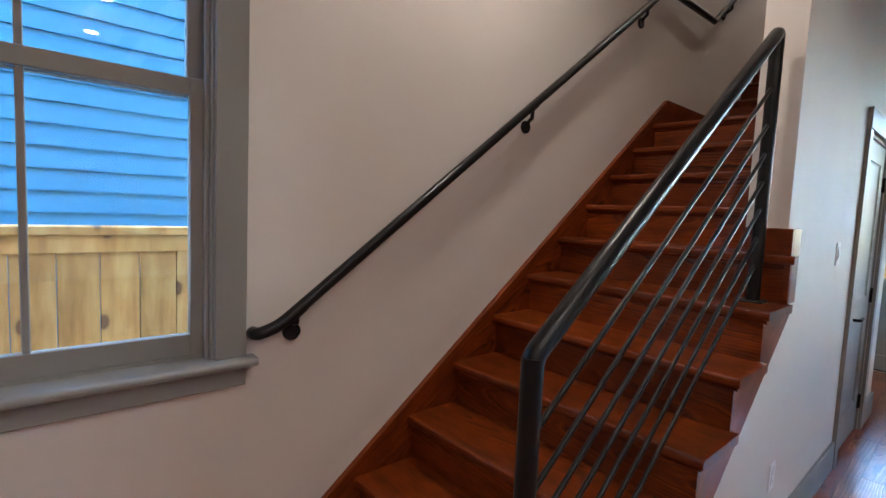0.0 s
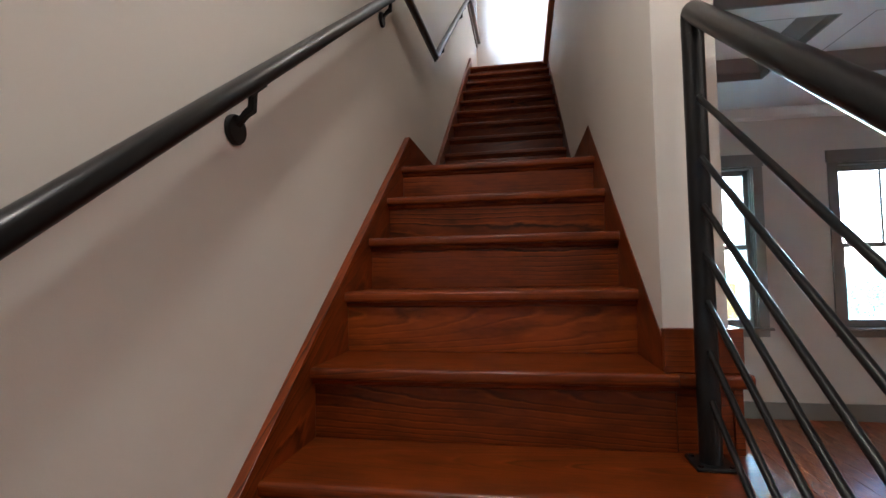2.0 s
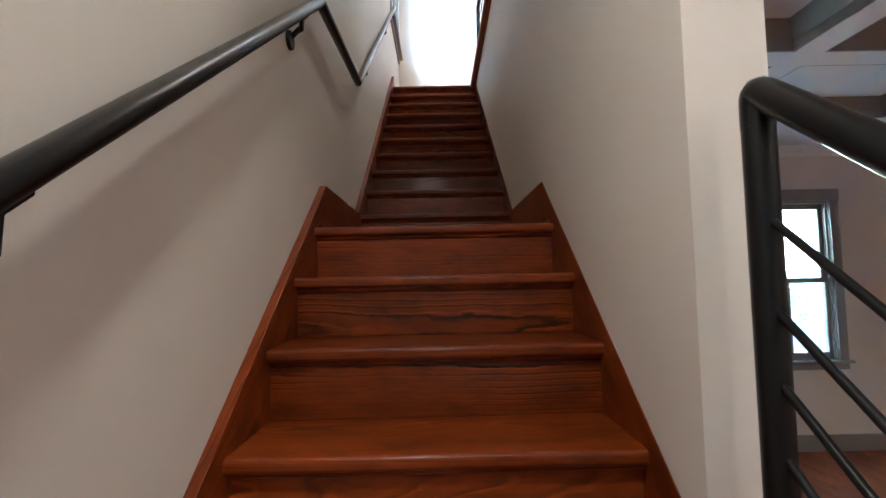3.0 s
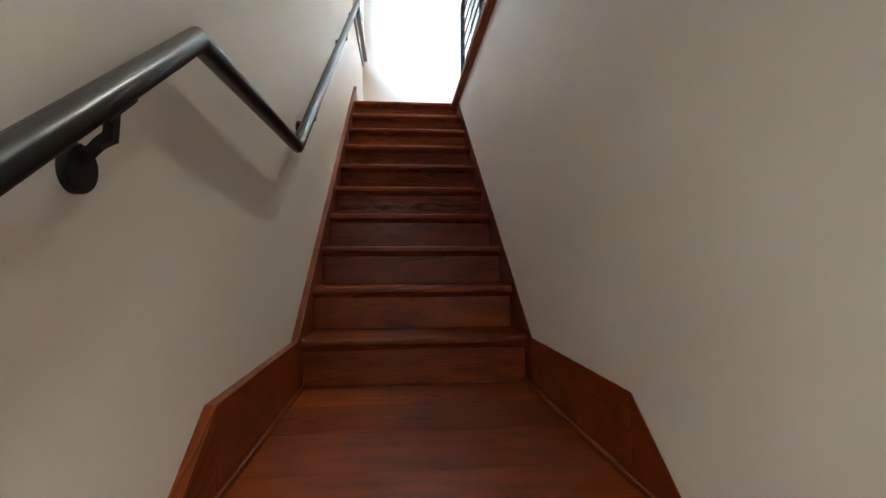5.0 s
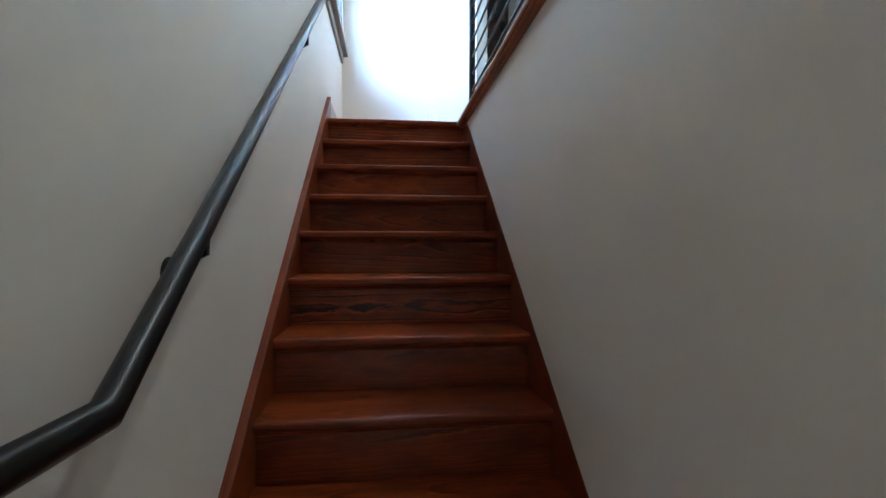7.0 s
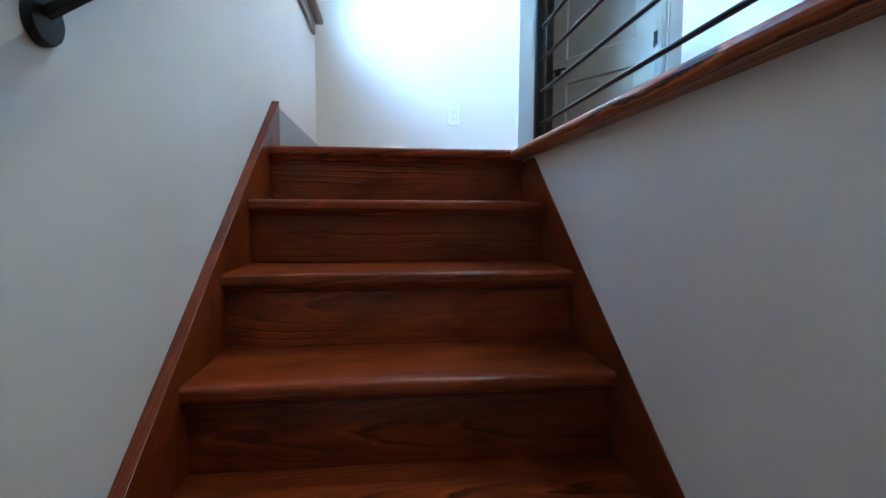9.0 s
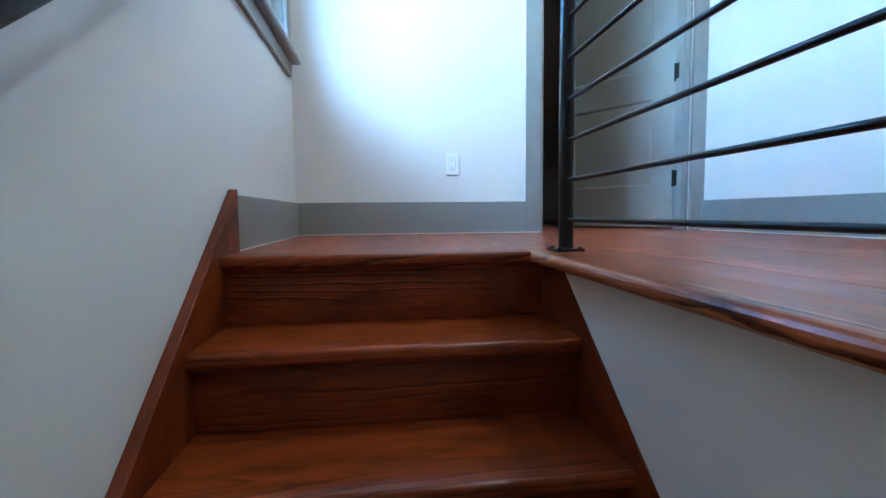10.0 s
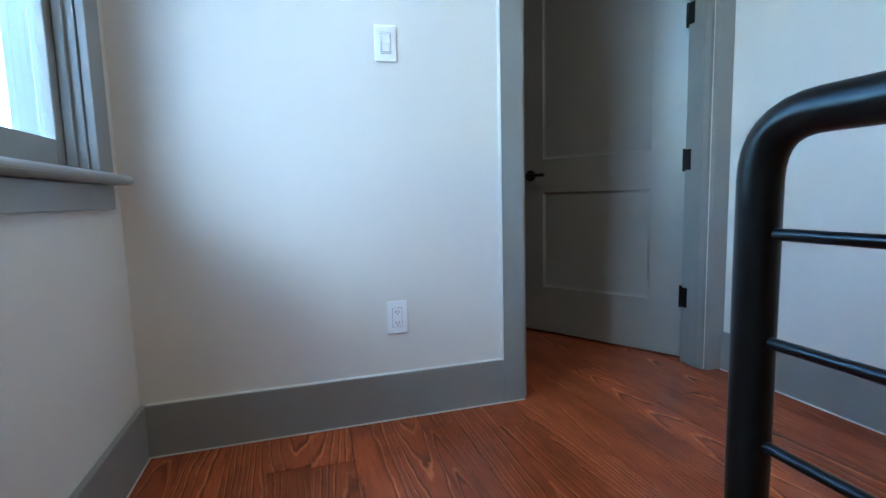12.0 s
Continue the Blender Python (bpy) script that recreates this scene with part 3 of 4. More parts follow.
# block round the wall's end, standing on the fifth tread from the landing
zb = Z_LAND - 4 * RISE
bm = box((W_STAIR - SKIRT, Y_END - 0.024, zb + 0.0005), (X_OUT + 0.022, Y_END - 0.0005, zb + 0.102), 0.0015)
add_box(bm, (X_OUT + 0.0005, Y_END - 0.0005, zb - RISE + 0.0005), (X_OUT + 0.022, Y_END + 0.09, zb + 0.102), 0.0015)
add_box(bm, (X_OUT + 0.0005, -4 * RUN + NOSE - 0.004, zb - RISE + 0.0005), (X_OUT + 0.021, Y_END - 0.001, zb - TREAD_T - 0.0005), 0.001)
part("end_block", bm, STAIR, staircase, m=S0)
# outer string: stepped above, sloping below
saw = []
for j in range(10, 4, -1):
    y = -j * RUN + NOSE + 0.0205
    saw += [(y, Z_LAND - (j + 1) * RISE if j == 10 else Z_LAND - (j + 1) * RISE - TREAD_T), (y, Z_LAND - j * RISE - TREAD_T - 0.0005)]
saw += [(-5 * RUN + NOSE + RUN - 0.012, Z_LAND - 5 * RISE - TREAD_T - 0.0005), (-4 * RUN + NOSE - 0.012 + 0.09, Z_LAND - 5 * RISE - TREAD_T - 0.0005)]
low = [(y, z) for y, z in ((-0.86, 1.055), (-2.28, 1.055 - 1.42 * G))]
saw += low + [(-2.40, 0.0005)]
skirt("outer_string", X_OUT + 0.0005, X_OUT + 0.013, saw, 1)
# carriage beneath the steps
part("carriage", prism([(-2.38, 0.0), (0.02, Z_LAND - 0.05 - RISE), (Y_FLIGHT2 + 0.03, Z_LAND - 0.05), (Y_TOP + 0.02, Z_UP - 0.3), (Y_TOP + 0.02, Z_UP - 0.6), (Y_FLIGHT2 + 0.03, Z_LAND - 0.3), (0.02, Z_LAND - 0.45), (-2.0, 0.0)], "x", 0.03, W_STAIR - 0.03), CEIL, staircase, m=S0)
# cap board along the hall's edge
cap = prism([(0.845 + 0.016 * (1 - math.cos(a)), Z_UP - 0.016 + 0.016 * math.sin(a)) for a in [math.pi / 2 - math.pi * i / 8 for i in range(9)]][::-1] + [(0.99, Z_UP), (0.99, Z_UP - 0.032)], "y", -(Y_TOP + 0.10 - 0.46) / 2, (Y_TOP + 0.10 - 0.46) / 2)
cap_m = Matrix.Translation((0, (Y_TOP + 0.10 + 0.46) / 2, 0))
cap.transform(Matrix.Translation((-0.92, 0, -Z_UP)))
cap.transform(pose(0, 0, 0, 0, 0, -90))
part("cap_board", cap, CAP, staircase, "bold-grained pine cap board", m=S0 @ pose(0.92, (Y_TOP + 0.10 + 0.46) / 2, Z_UP, 0, 0, 90))


# ---- windows ----
def window(name, m, label):
    win = tagged(empty(name, m=m), label, "window", kind="structure")
    h, z0, z1_ = WIN
    t = "casing"
    part(t, box((-0.53, -0.021, 0.0005), (-0.437, -0.0005, z1_), 0.002), TRIM, win)
    part(t, box((0.437, -0.021, 0.0005), (0.53, -0.0005, z1_), 0.002), TRIM, win)
    part("head_casing", box((-0.54, -0.025, z1_ + 0.0005), (0.54, -0.0005, z1_ + 0.125), 0.002), TRIM, win)
    stool = prism([(-0.06 + 0.014 * (1 - math.cos(a)), -0.014 + 0.014 * math.sin(a)) for a in [math.pi / 2 - math.pi * i / 8 for i in range(9)]][::-1] + [(0.044, 0.0), (0.044, -0.028)], "x", -0.556, 0.556)
    part("stool", stool, TRIM, win)
    part("apron", box((-0.53, -0.019, -0.094), (0.53, -0.0005, -0.0285), 0.002), TRIM, win)
    for s in (-1, 1):
        a, b = sorted((s * 0.4495, s * 0.43))
        part("jamb", box((a, 0.0005, 0.0005), (b, 0.155, z1_ - 0.0005), 0.001), TRIM, win)
        a, b = sorted((s * 0.4295, s * 0.417))
        part("stop", box((a, 0.02, 0.0005), (b, 0.0425, z1_ - 0.022), 0.002), TRIM, win)
    part("head_jamb", box((-0.43, 0.0005, z1_ - 0.02), (0.43, 0.155, z1_ - 0.0005), 0.001), TRIM, win)
    part("outer_sill", box((-0.4495, 0.0445, -0.0295), (0.4495, 0.20, 0.012), 0.003), TRIM, win)
    for nm, y0, za, zb_, zg0, zg1 in (("lower_sash", 0.044, 0.013, 0.852, 0.077, 0.802), ("upper_sash", 0.082, 0.80, z1_ - 0.022, 0.85, 1.585)):
        y1 = y0 + 0.035
        bm = bmesh.new()
        for lo, hi in (((-0.4285, y0, za), (-0.382, y1, zb_)), ((0.382, y0, za), (0.4285, y1, zb_)), ((-0.3819, y0, za), (0.3819, y1, zg0)), ((-0.3819, y0, zg1), (0.3819, y1, zb_))):
            add_box(bm, lo, hi, 0.002)
        sash = part(nm, bm, TRIM, win)
        part("muntin", box((-0.0095, y0 + 0.004, zg0), (0.0095, y1 - 0.004, zg1), 0.003), TRIM, sash)
        for a, b in ((-0.384, -0.006), (0.006, 0.384)):
            p = part("pane", box((a, y0 + 0.015, zg0 - 0.003), (b, y0 + 0.019, zg1 + 0.003)), GLASS, sash)
            p.visible_shadow = False
    return win


window("window_1", pose(0, Y_WIN, SILL, 0, 0, 90), "grey painted sash window above a grey sill")
window("window_2", pose(X_WIN[0], Y_FRONT, SILL), "grey painted sash window facing the street")
window("window_3", pose(X_WIN[1], Y_FRONT, SILL), "grey painted sash window facing the street")
window("window_4", pose(0, Y_WIN_UP, SILL_UP, 0, 0, 90), "bright grey painted sash window on the upper landing")


# ---- doors ----
def lever(parent, x, y, z, way, out):
    """A lever handle on a round rose: way is the side the lever points to, out the side of the leaf."""
    h = part("handle", add_disc(bmesh.new(), (x, y, z), (0, out, 0), 0.031, 0.012), HARDWARE, parent, "black lever handle", smooth=True)
    part("lever", tube([(x, y + out * 0.01, z)] + arc((x, y + out * 0.01, z), (x, y + out * 0.055, z), (x + way * 0.11, y + out * 0.055, z), 0.018) + [(x + way * 0.11, y + out * 0.052, z)], 0.0095, 10), HARDWARE, h, smooth=True)


def panel_leaf(parent, w, h, thick, panels, material):
    """A door leaf from x = 0 to w, with sunk panels (x0, x1, z0, z1); it is thick towards +Y."""
    leaf = part("leaf", wall_mesh("y", 0.0, thick, 0.0, w, 0.0, h, panels), material, parent)
    for x0, x1, za, zb_ in panels:
        rings = []
        bm = bmesh.new()
        for d, y in ((0.0, 0.0), (0.006, 0.007), (0.016, 0.010), (0.02, 0.010)):
            rings.append([bm.verts.new(p) for p in ((x0 + d, y, za + d), (x1 - d, y, za + d), (x1 - d, y, zb_ - d), (x0 + d, y, zb_ - d))])
        for r0, r1 in zip(rings, rings[1:]):
            for k in range(4):
                bm.faces.new((r0[k], r0[(k + 1) % 4], r1[(k + 1) % 4], r1[k]))
        bm.faces.new(rings[-1])
        back = [bm.verts.new((v.co.x, thick - 0.01, v.co.z)) for v in rings[0]]
        bm.faces.new(back[::-1])
        for k in range(4):
            bm.faces.new((rings[0][(k + 1) % 4], rings[0][k], back[k], back[(k + 1) % 4]))
        bmesh.ops.recalc_face_normals(bm, faces=bm.faces)
        part("panel", bm, material, leaf)
    return leaf


def hinge(parent, x, y, z):
    bm = box((x - 0.018, y - 0.004, z - 0.045), (x + 0.018, y - 0.0005, z + 0.045), 0.001)
    add_tube(bm, [(x, y - 0.008, z - 0.05), (x, y - 0.008, z + 0.05)], 0.0085, 10)
    part("hinge", bm, HARDWARE, parent, "black hinge")


# upstairs, ajar, swung into the room beyond; local X runs from the free edge to the hinge
turn = math.degrees(math.atan2(4.600 - 5.325, 2.172 - 1.730))
door_up = tagged(empty("door_1", m=pose(2.172, 4.600, Z_UP + 0.012, 0, 0, turn)), "grey two-panel door standing ajar on black hinges", "door", kind="structure")
leaf_up = panel_leaf(door_up, 0.852, 2.43, 0.035, [(0.127, 0.702, 0.255, 0.78), (0.127, 0.702, 0.96, 2.29)], DOOR)
leaf_up.matrix_basis = pose(-0.852, 0, 0)
lever(door_up, -0.80, -0.0005, 0.875, 1, -1)
lever(door_up, -0.80, 0.0355, 0.875, 1, 1)
unturn = pose(2.172, 4.600, Z_UP + 0.012, 0, 0, turn).inverted()
for z in (0.29, 0.905, 1.52, 2.14):
    zz = Z_UP + 0.012 + z
    bm = box((2.1455, 4.545, zz - 0.045), (2.1485, 4.5785, zz + 0.045), 0.0008)
    add_tube(bm, [(2.155, 4.589, zz - 0.05), (2.155, 4.589, zz + 0.05)], 0.0085, 10)
    add_box(bm, (2.1555, 4.586, zz - 0.045), (2.172, 4.592, zz + 0.045), 0.0008)
    part("hinge", bm, HARDWARE, door_up, "black steel hinge", m=unturn)

frame_up = tagged(empty("door_frame_1", 1.73, Y_BACK, Z_UP), "grey casing and jambs of the upper doorway", "door frame", kind="structure")
F0 = pose(-1.73, -Y_BACK, -Z_UP)
for x0, x1, ja, jb in ((1.208, 1.2945, 1.2955, 1.311), (2.1655, 2.249, 2.149, 2.1645)):
    part("casing", box((x0, Y_BACK - 0.021, Z_UP + 0.0005), (x1, Y_BACK - 0.0005, Z_UP + 2.46), 0.002), TRIM, frame_up, m=F0)
    part("jamb", box((ja, Y_BACK + 0.0005, Z_UP + 0.0005), (jb, Y_BACK + 0.1195, Z_UP + 2.445), 0.001), TRIM, frame_up, m=F0)
    mid = jb + 0.006 if ja < 1.5 else ja - 0.006
    part("stop", box((min(mid, jb if ja < 1.5 else ja) + 0.0004, Y_BACK + 0.03, Z_UP + 0.0005), (max(mid, jb if ja < 1.5 else ja) - 0.0004, Y_BACK + 0.07, Z_UP + 2.443), 0.002), TRIM, frame_up, m=F0)
part("head_casing", box((1.198, Y_BACK - 0.025, Z_UP + 2.4605), (X_HALL - 0.001, Y_BACK - 0.0005, Z_UP + 2.58), 0.002), TRIM, frame_up, m=F0)
part("head_jamb", box((1.311, Y_BACK + 0.0005, Z_UP + 2.445), (2.149, Y_BACK + 0.1195, Z_UP + 2.4595), 0.001), TRIM, frame_up, m=F0)
# closed closet door beneath the stairs: local X towards the street
door_c = tagged(empty("door_2", m=pose(X_OUT - 0.012, 0.508, 0.008, 0, 0, 90)), "closed grey two-panel closet door beneath the stairs", "door", kind="structure")
panel_leaf(door_c, 0.744, 1.94, 0.035, [(0.12, 0.625, 0.22, 0.78), (0.12, 0.625, 0.95, 1.82)], DOOR)
lever(door_c, 0.062, -0.0005, 0.86, 1, -1)
for z in (0.2, 0.95, 1.7):
    hinge(door_c, 0.748, 0.0, z)
frame_c = tagged(empty("door_frame_2", X_OUT, 0.88, 0), "grey casing round the closet door", "door frame", kind="structure")
C0 = pose(-X_OUT, -0.88, 0)
for y0, y1, ja, jb in ((0.40, 0.4895, 0.4905, 0.506), (1.2705, 1.36, 1.254, 1.2695)):
    part("casing", box((X_OUT + 0.0005, y0, 0.0005), (X_OUT + 0.021, y1, 1.965), 0.002), TRIM, frame_c, m=C0)
    part("jamb", box((X_IN, ja, 0.0005), (X_OUT - 0.0005, jb, 1.95), 0.001), TRIM, frame_c, m=C0)
part("head_casing", box((X_OUT + 0.0005, 0.39, 1.9655), (X_OUT + 0.025, 1.37, 2.08), 0.002), TRIM, frame_c, m=C0)
part("head_jamb", box((X_IN, 0.507, 1.9505), (X_OUT - 0.0005, 1.253, 1.9645), 0.001), TRIM, frame_c, m=C0)
# front door with its transom
door_f = tagged(empty("door_3", 0.362, Y_FRONT + 0.03, 0.012), "grey front door with a tall glass pane", "door", kind="structure")
leaf_f = part("leaf", wall_mesh("y", 0.0, 0.044, 0.0, 0.912, 0.0, 2.015, [(0.14, 0.80, 0.92, 1.895), (0.14, 0.80, 0.15, 0.78)]), TRIM, door_f)
part("panel", box((0.1405, 0.012, 0.1505), (0.7995, 0.03, 0.7795), 0.001), TRIM, leaf_f)
p = part("pane", box((0.1405, 0.018, 0.9205), (0.7995, 0.024, 1.8945)), GLASS, leaf_f)
p.visible_shadow = False
lever(door_f, 0.855, -0.0005, 0.862, -1, -1)
part("deadbolt", add_disc(bmesh.new(), (0.855, -0.0005, 0.995), (0, -1, 0), 0.03, 0.02), HARDWARE, door_f, "black round deadbolt", smooth=True)
frame_f = tagged(empty("door_frame_3", 0.82, Y_FRONT, 0), "grey frame of the front door with a glass transom", "door frame", kind="structure")
D0 = pose(-0.82, -Y_FRONT, 0)
for x0, x1, ja, jb in ((0.24, 0.3245, 0.3255, 0.36), (1.3105, 1.40, 1.276, 1.3095)):
    part("casing", box((x0, Y_FRONT - 0.021, 0.0005), (x1, Y_FRONT - 0.0005, 2.59), 0.002), TRIM, frame_f, m=D0)
    part("jamb", box((ja, Y_FRONT + 0.0005, 0.0005), (jb, Y_FRONT + 0.155, 2.575), 0.001), TRIM, frame_f, m=D0)
    a, b = (jb + 0.0004, jb + 0.013) if ja < 0.8 else (ja - 0.013, ja - 0.0004)
    part("stop", box((a, Y_FRONT + 0.0755, 0.0005), (b, Y_FRONT + 0.11, 2.034), 0.002), TRIM, frame_f, m=D0)
part("head_stop", box((0.374, Y_FRONT + 0.0755, 2.005), (1.262, Y_FRONT + 0.11, 2.060), 0.002), TRIM, frame_f, m=D0)
part("threshold", box((0.3605, Y_FRONT + 0.031, 0.0005), (1.2755, Y_FRONT + 0.165, 0.011), 0.003), HARDWARE, frame_f, "dark metal threshold", m=D0)
part("sweep", box((0.374, Y_FRONT + 0.0755, 0.0115), (1.262, Y_FRONT + 0.095, 0.03), 0.002), TRIM, frame_f, m=D0)
part("head_casing", box((0.23, Y_FRONT - 0.025, 2.5905), (1.41, Y_FRONT - 0.0005, 2.73), 0.002), TRIM, frame_f, m=D0)
bm = wall_mesh("y", Y_FRONT + 0.02, Y_FRONT + 0.075, 0.3605, 1.2755, 2.035, 2.5745, [(0.42, 1.225, 2.125, 2.535)])
part("transom_frame", bm, TRIM, frame_f, m=D0)
p = part("transom_pane", box((0.4205, Y_FRONT + 0.045, 2.1255), (1.2245, Y_FRONT + 0.05, 2.5345)), GLASS, frame_f, m=D0)
p.visible_shadow = False


# ---- baseboards ----
BB = 0.167


def baseboard(name, lo, hi, label="flat grey painted baseboard"):
    """A flat board; lo and hi are its corners in plan, its foot at z."""
    structure(name, box((lo[0], lo[1], lo[2]), (hi[0], hi[1], lo[2] + BB), 0.002), TRIM, label, "baseboard")


baseboard("baseboard_1", (0.0005, 3.3775, Z_UP + 0.0005), (0.018, Y_BACK - 0.0185, 0))
baseboard("baseboard_2", (0.0005, Y_BACK - 0.018, Z_UP + 0.0005), (1.2075, Y_BACK - 0.0005, 0))
baseboard("baseboard_3", (X_HALL - 0.018, -1.29, Z_UP + 0.0005), (X_HALL - 0.0005, Y_BACK - 0.0215, 0))
baseboard("baseboard_4", (1.4005, Y_FRONT - 0.018, 0.0005), (X_EAST - 0.001, Y_FRONT - 0.0005, 0))
baseboard("baseboard_5", (X_OUT + 0.0005, -2.37, 0.0005), (X_OUT + 0.016, 0.3995, 0))
baseboard("baseboard_6", (X_OUT + 0.0005, 1.3605, 0.0005), (X_OUT + 0.018, 1.75, 0))
for name, lo, hi in (("caulk_1", (0.0185, 3.38, Z_UP + 0.0004), (0.0225, Y_BACK - 0.02, Z_UP + 0.005)),
                     ("caulk_2", (0.0225, Y_BACK - 0.0225, Z_UP + 0.0004), (1.294, Y_BACK - 0.0185, Z_UP + 0.005)),
                     ("caulk_3", (X_HALL - 0.0225, -1.2, Z_UP + 0.0004), (X_HALL - 0.0185, Y_BACK - 0.024, Z_UP + 0.005)),
                     ("caulk_4", (1.2045, Y_BACK - 0.0225, Z_UP + BB), (1.2078, Y_BACK - 0.0006, Z_UP + 2.46)),
                     ("caulk_5", (0.0185, Y_BACK - 0.0165, Z_UP + BB + 0.0006), (1.204, Y_BACK - 0.0006, Z_UP + BB + 0.003))):
    structure(name, box(lo, hi, 0.0008), CAULK, "thin pale caulk line along the trim", "trim")


# ---- rails ----
def bracket(parent, y, zr, rail_z, x_rail):
    """A wall bracket: round rose, bent arm and saddle beneath the rail."""
    rose = part("rose", add_disc(bmesh.new(), (0.0008, y, zr), (1, 0, 0), 0.031, 0.012), BRACKET, parent, "round black wall rose", m=None, smooth=True)
    b = rail_z - 0.0215
    k = min(0.034, b - zr - 0.02)
    outline = [(0.008, zr), (x_rail - 0.012, zr + k - 0.008), (x_rail + 0.004, zr + k), (x_rail + 0.006, b), (x_rail - 0.006, b), (x_rail - 0.008, zr + k + 0.010), (x_rail - 0.018, zr + k + 0.002), (0.008, zr + 0.013)]
    part("arm", prism(outline, "y", y - 0.008, y + 0.008, 0.0015), BRACKET, rose)
    part("saddle", prism([(-0.03, -0.004 - 0.03 * G), (0.03, -0.004 + 0.03 * G), (0.03, 0.004 + 0.03 * G), (-0.03, 0.004 - 0.03 * G)], "x", x_rail - 0.011, x_rail + 0.011, 0.0015), BRACKET, rose, m=Matrix.Translation((0, y + 0.006, b + 0.003)))
    return rose


def wall_rail():
    rail = tagged(empty("handrail", 0.0, -2.55, 1.0), "dark steel round handrail bracketed to the stair wall", "handrail")
    m0 = pose(0, 2.55, -1.0)
    x, x_up = 0.045, 0.067
    lvl = 2.893
    y1, y2 = 0.018, 0.740
    s = 0.748
    pa = Vector((x, -2.50, lvl - s * (y1 + 2.50)))
    end_y = 3.02
    pb = Vector((x_up, end_y, lvl + G * (end_y - y2)))
    start = [Vector((0.004, -2.572, pa.z - 0.022)), Vector((x, -2.572, pa.z - 0.022))]
    pts = [start[0]] + arc(start[0], start[1], pa, 0.03) + arc(start[1], pa, (x, y1, lvl), 0.03, 4) + [Vector((x, y1, lvl)), Vector((x_up, y2, lvl - 0.007)), pb, pb + Vector((0, 0.012, 0.006))]
    part("rail", tube(pts, 0.0205, 20), IRON, rail, m=m0, smooth=True)
    for y, z in ((-2.441, 0.974), (-1.266, 1.834), (-0.219, 2.621)):
        bracket(rail, y, z, lvl - s * (y1 - y), x).matrix_basis = m0
    for y, z in ((1.06, 3.034), (2.20, 3.893), (2.99, 4.487)):
        bracket(rail, y, z, lvl + G * (y - y2), x_up).matrix_basis = m0
    return rail


wall_rail()


def base_plate(parent, x, y, z, m0, half=0.042):
    plate = part("base_plate", box((x - half, y - half, z + 0.0005), (x + half, y + half, z + 0.008), 0.002), IRON, parent, "square steel foot plate", m=m0)
    for sx in (-1, 1):
        for sy in (-1, 1):
            part("bolt", add_disc(bmesh.new(), (x + sx * half * 0.72, y + sy * half * 0.72, z + 0.008), (0, 0, 1), 0.006, 0.004, 8), IRON, plate)


def stair_balustrade():
    x = 0.966
    ya, za = -2.352, Z_LAND - 10 * RISE
    yb, zb_ = -1.010, Z_LAND - 5 * RISE
    ta, tb = 1.122, 2.118
    b = tagged(empty("balustrade", x, ya, za), "dark steel stair balustrade with seven slanting bars", "balustrade")
    m0 = pose(-x, -ya, -za)
    r = 0.0235
    part("post", tube([(x, ya, za + 0.008), (x, ya, ta)], r, 18), IRON, b, m=m0, smooth=True)
    part("post", tube([(x, yb, zb_ + 0.008), (x, yb, tb - 0.02)], r, 18), IRON, b, m=m0, smooth=True)
    part("rail", tube([(x, ya, ta - 0.06)] + arc((x, ya, ta - 0.06), (x, ya, ta), (x, yb, tb), 0.02, 4) + arc((x, ya, ta), (x, yb, tb), (x, yb, tb - 0.06), 0.022, 5) + [(x, yb, tb - 0.06)], r + 0.0005, 18), IRON, b, m=m0, smooth=True)
    s = 0.730
    for z in (1.924, 1.790, 1.684, 1.580, 1.475, 1.369, 1.262):
        part("bar", tube([(x, ya + 0.002, z - s * (yb - ya)), (x, yb - 0.002, z)], 0.0068, 10), IRON, b, m=m0, smooth=True)
    base_plate(b, x, ya, za, m0)
    base_plate(b, x, yb, zb_, m0)


stair_balustrade()


def hall_balustrade():
    x, ya, yb = 0.947, 0.56, 3.203
    b = tagged(empty("balustrade", x, yb, Z_UP), "dark steel hall balustrade with seven level bars", "balustrade")
    m0 = pose(-x, -yb, -Z_UP)
    r, top = 0.0205, Z_UP + 0.848
    part("rail", tube([(x, ya, Z_UP + 0.008), (x, ya, top - 0.1)] + arc((x, ya, Z_UP), (x, ya, top), (x, yb, top), 0.06, 8) + arc((x, ya, top), (x, yb, top), (x, yb, Z_UP), 0.06, 8) + [(x, yb, top - 0.1), (x, yb, Z_UP + 0.008)], r, 18), IRON, b, m=m0, smooth=True)
    for i in range(7):
        z = 3.972 + 0.1082 * i
        part("bar", tube([(x, ya + 0.01, z), (x, yb - 0.01, z)], 0.0061, 10), IRON, b, m=m0, smooth=True)
    base_plate(b, x, yb, Z_UP, m0, 0.04)
    base_plate(b, x, ya, Z_UP, m0, 0.04)


hall_balustrade()


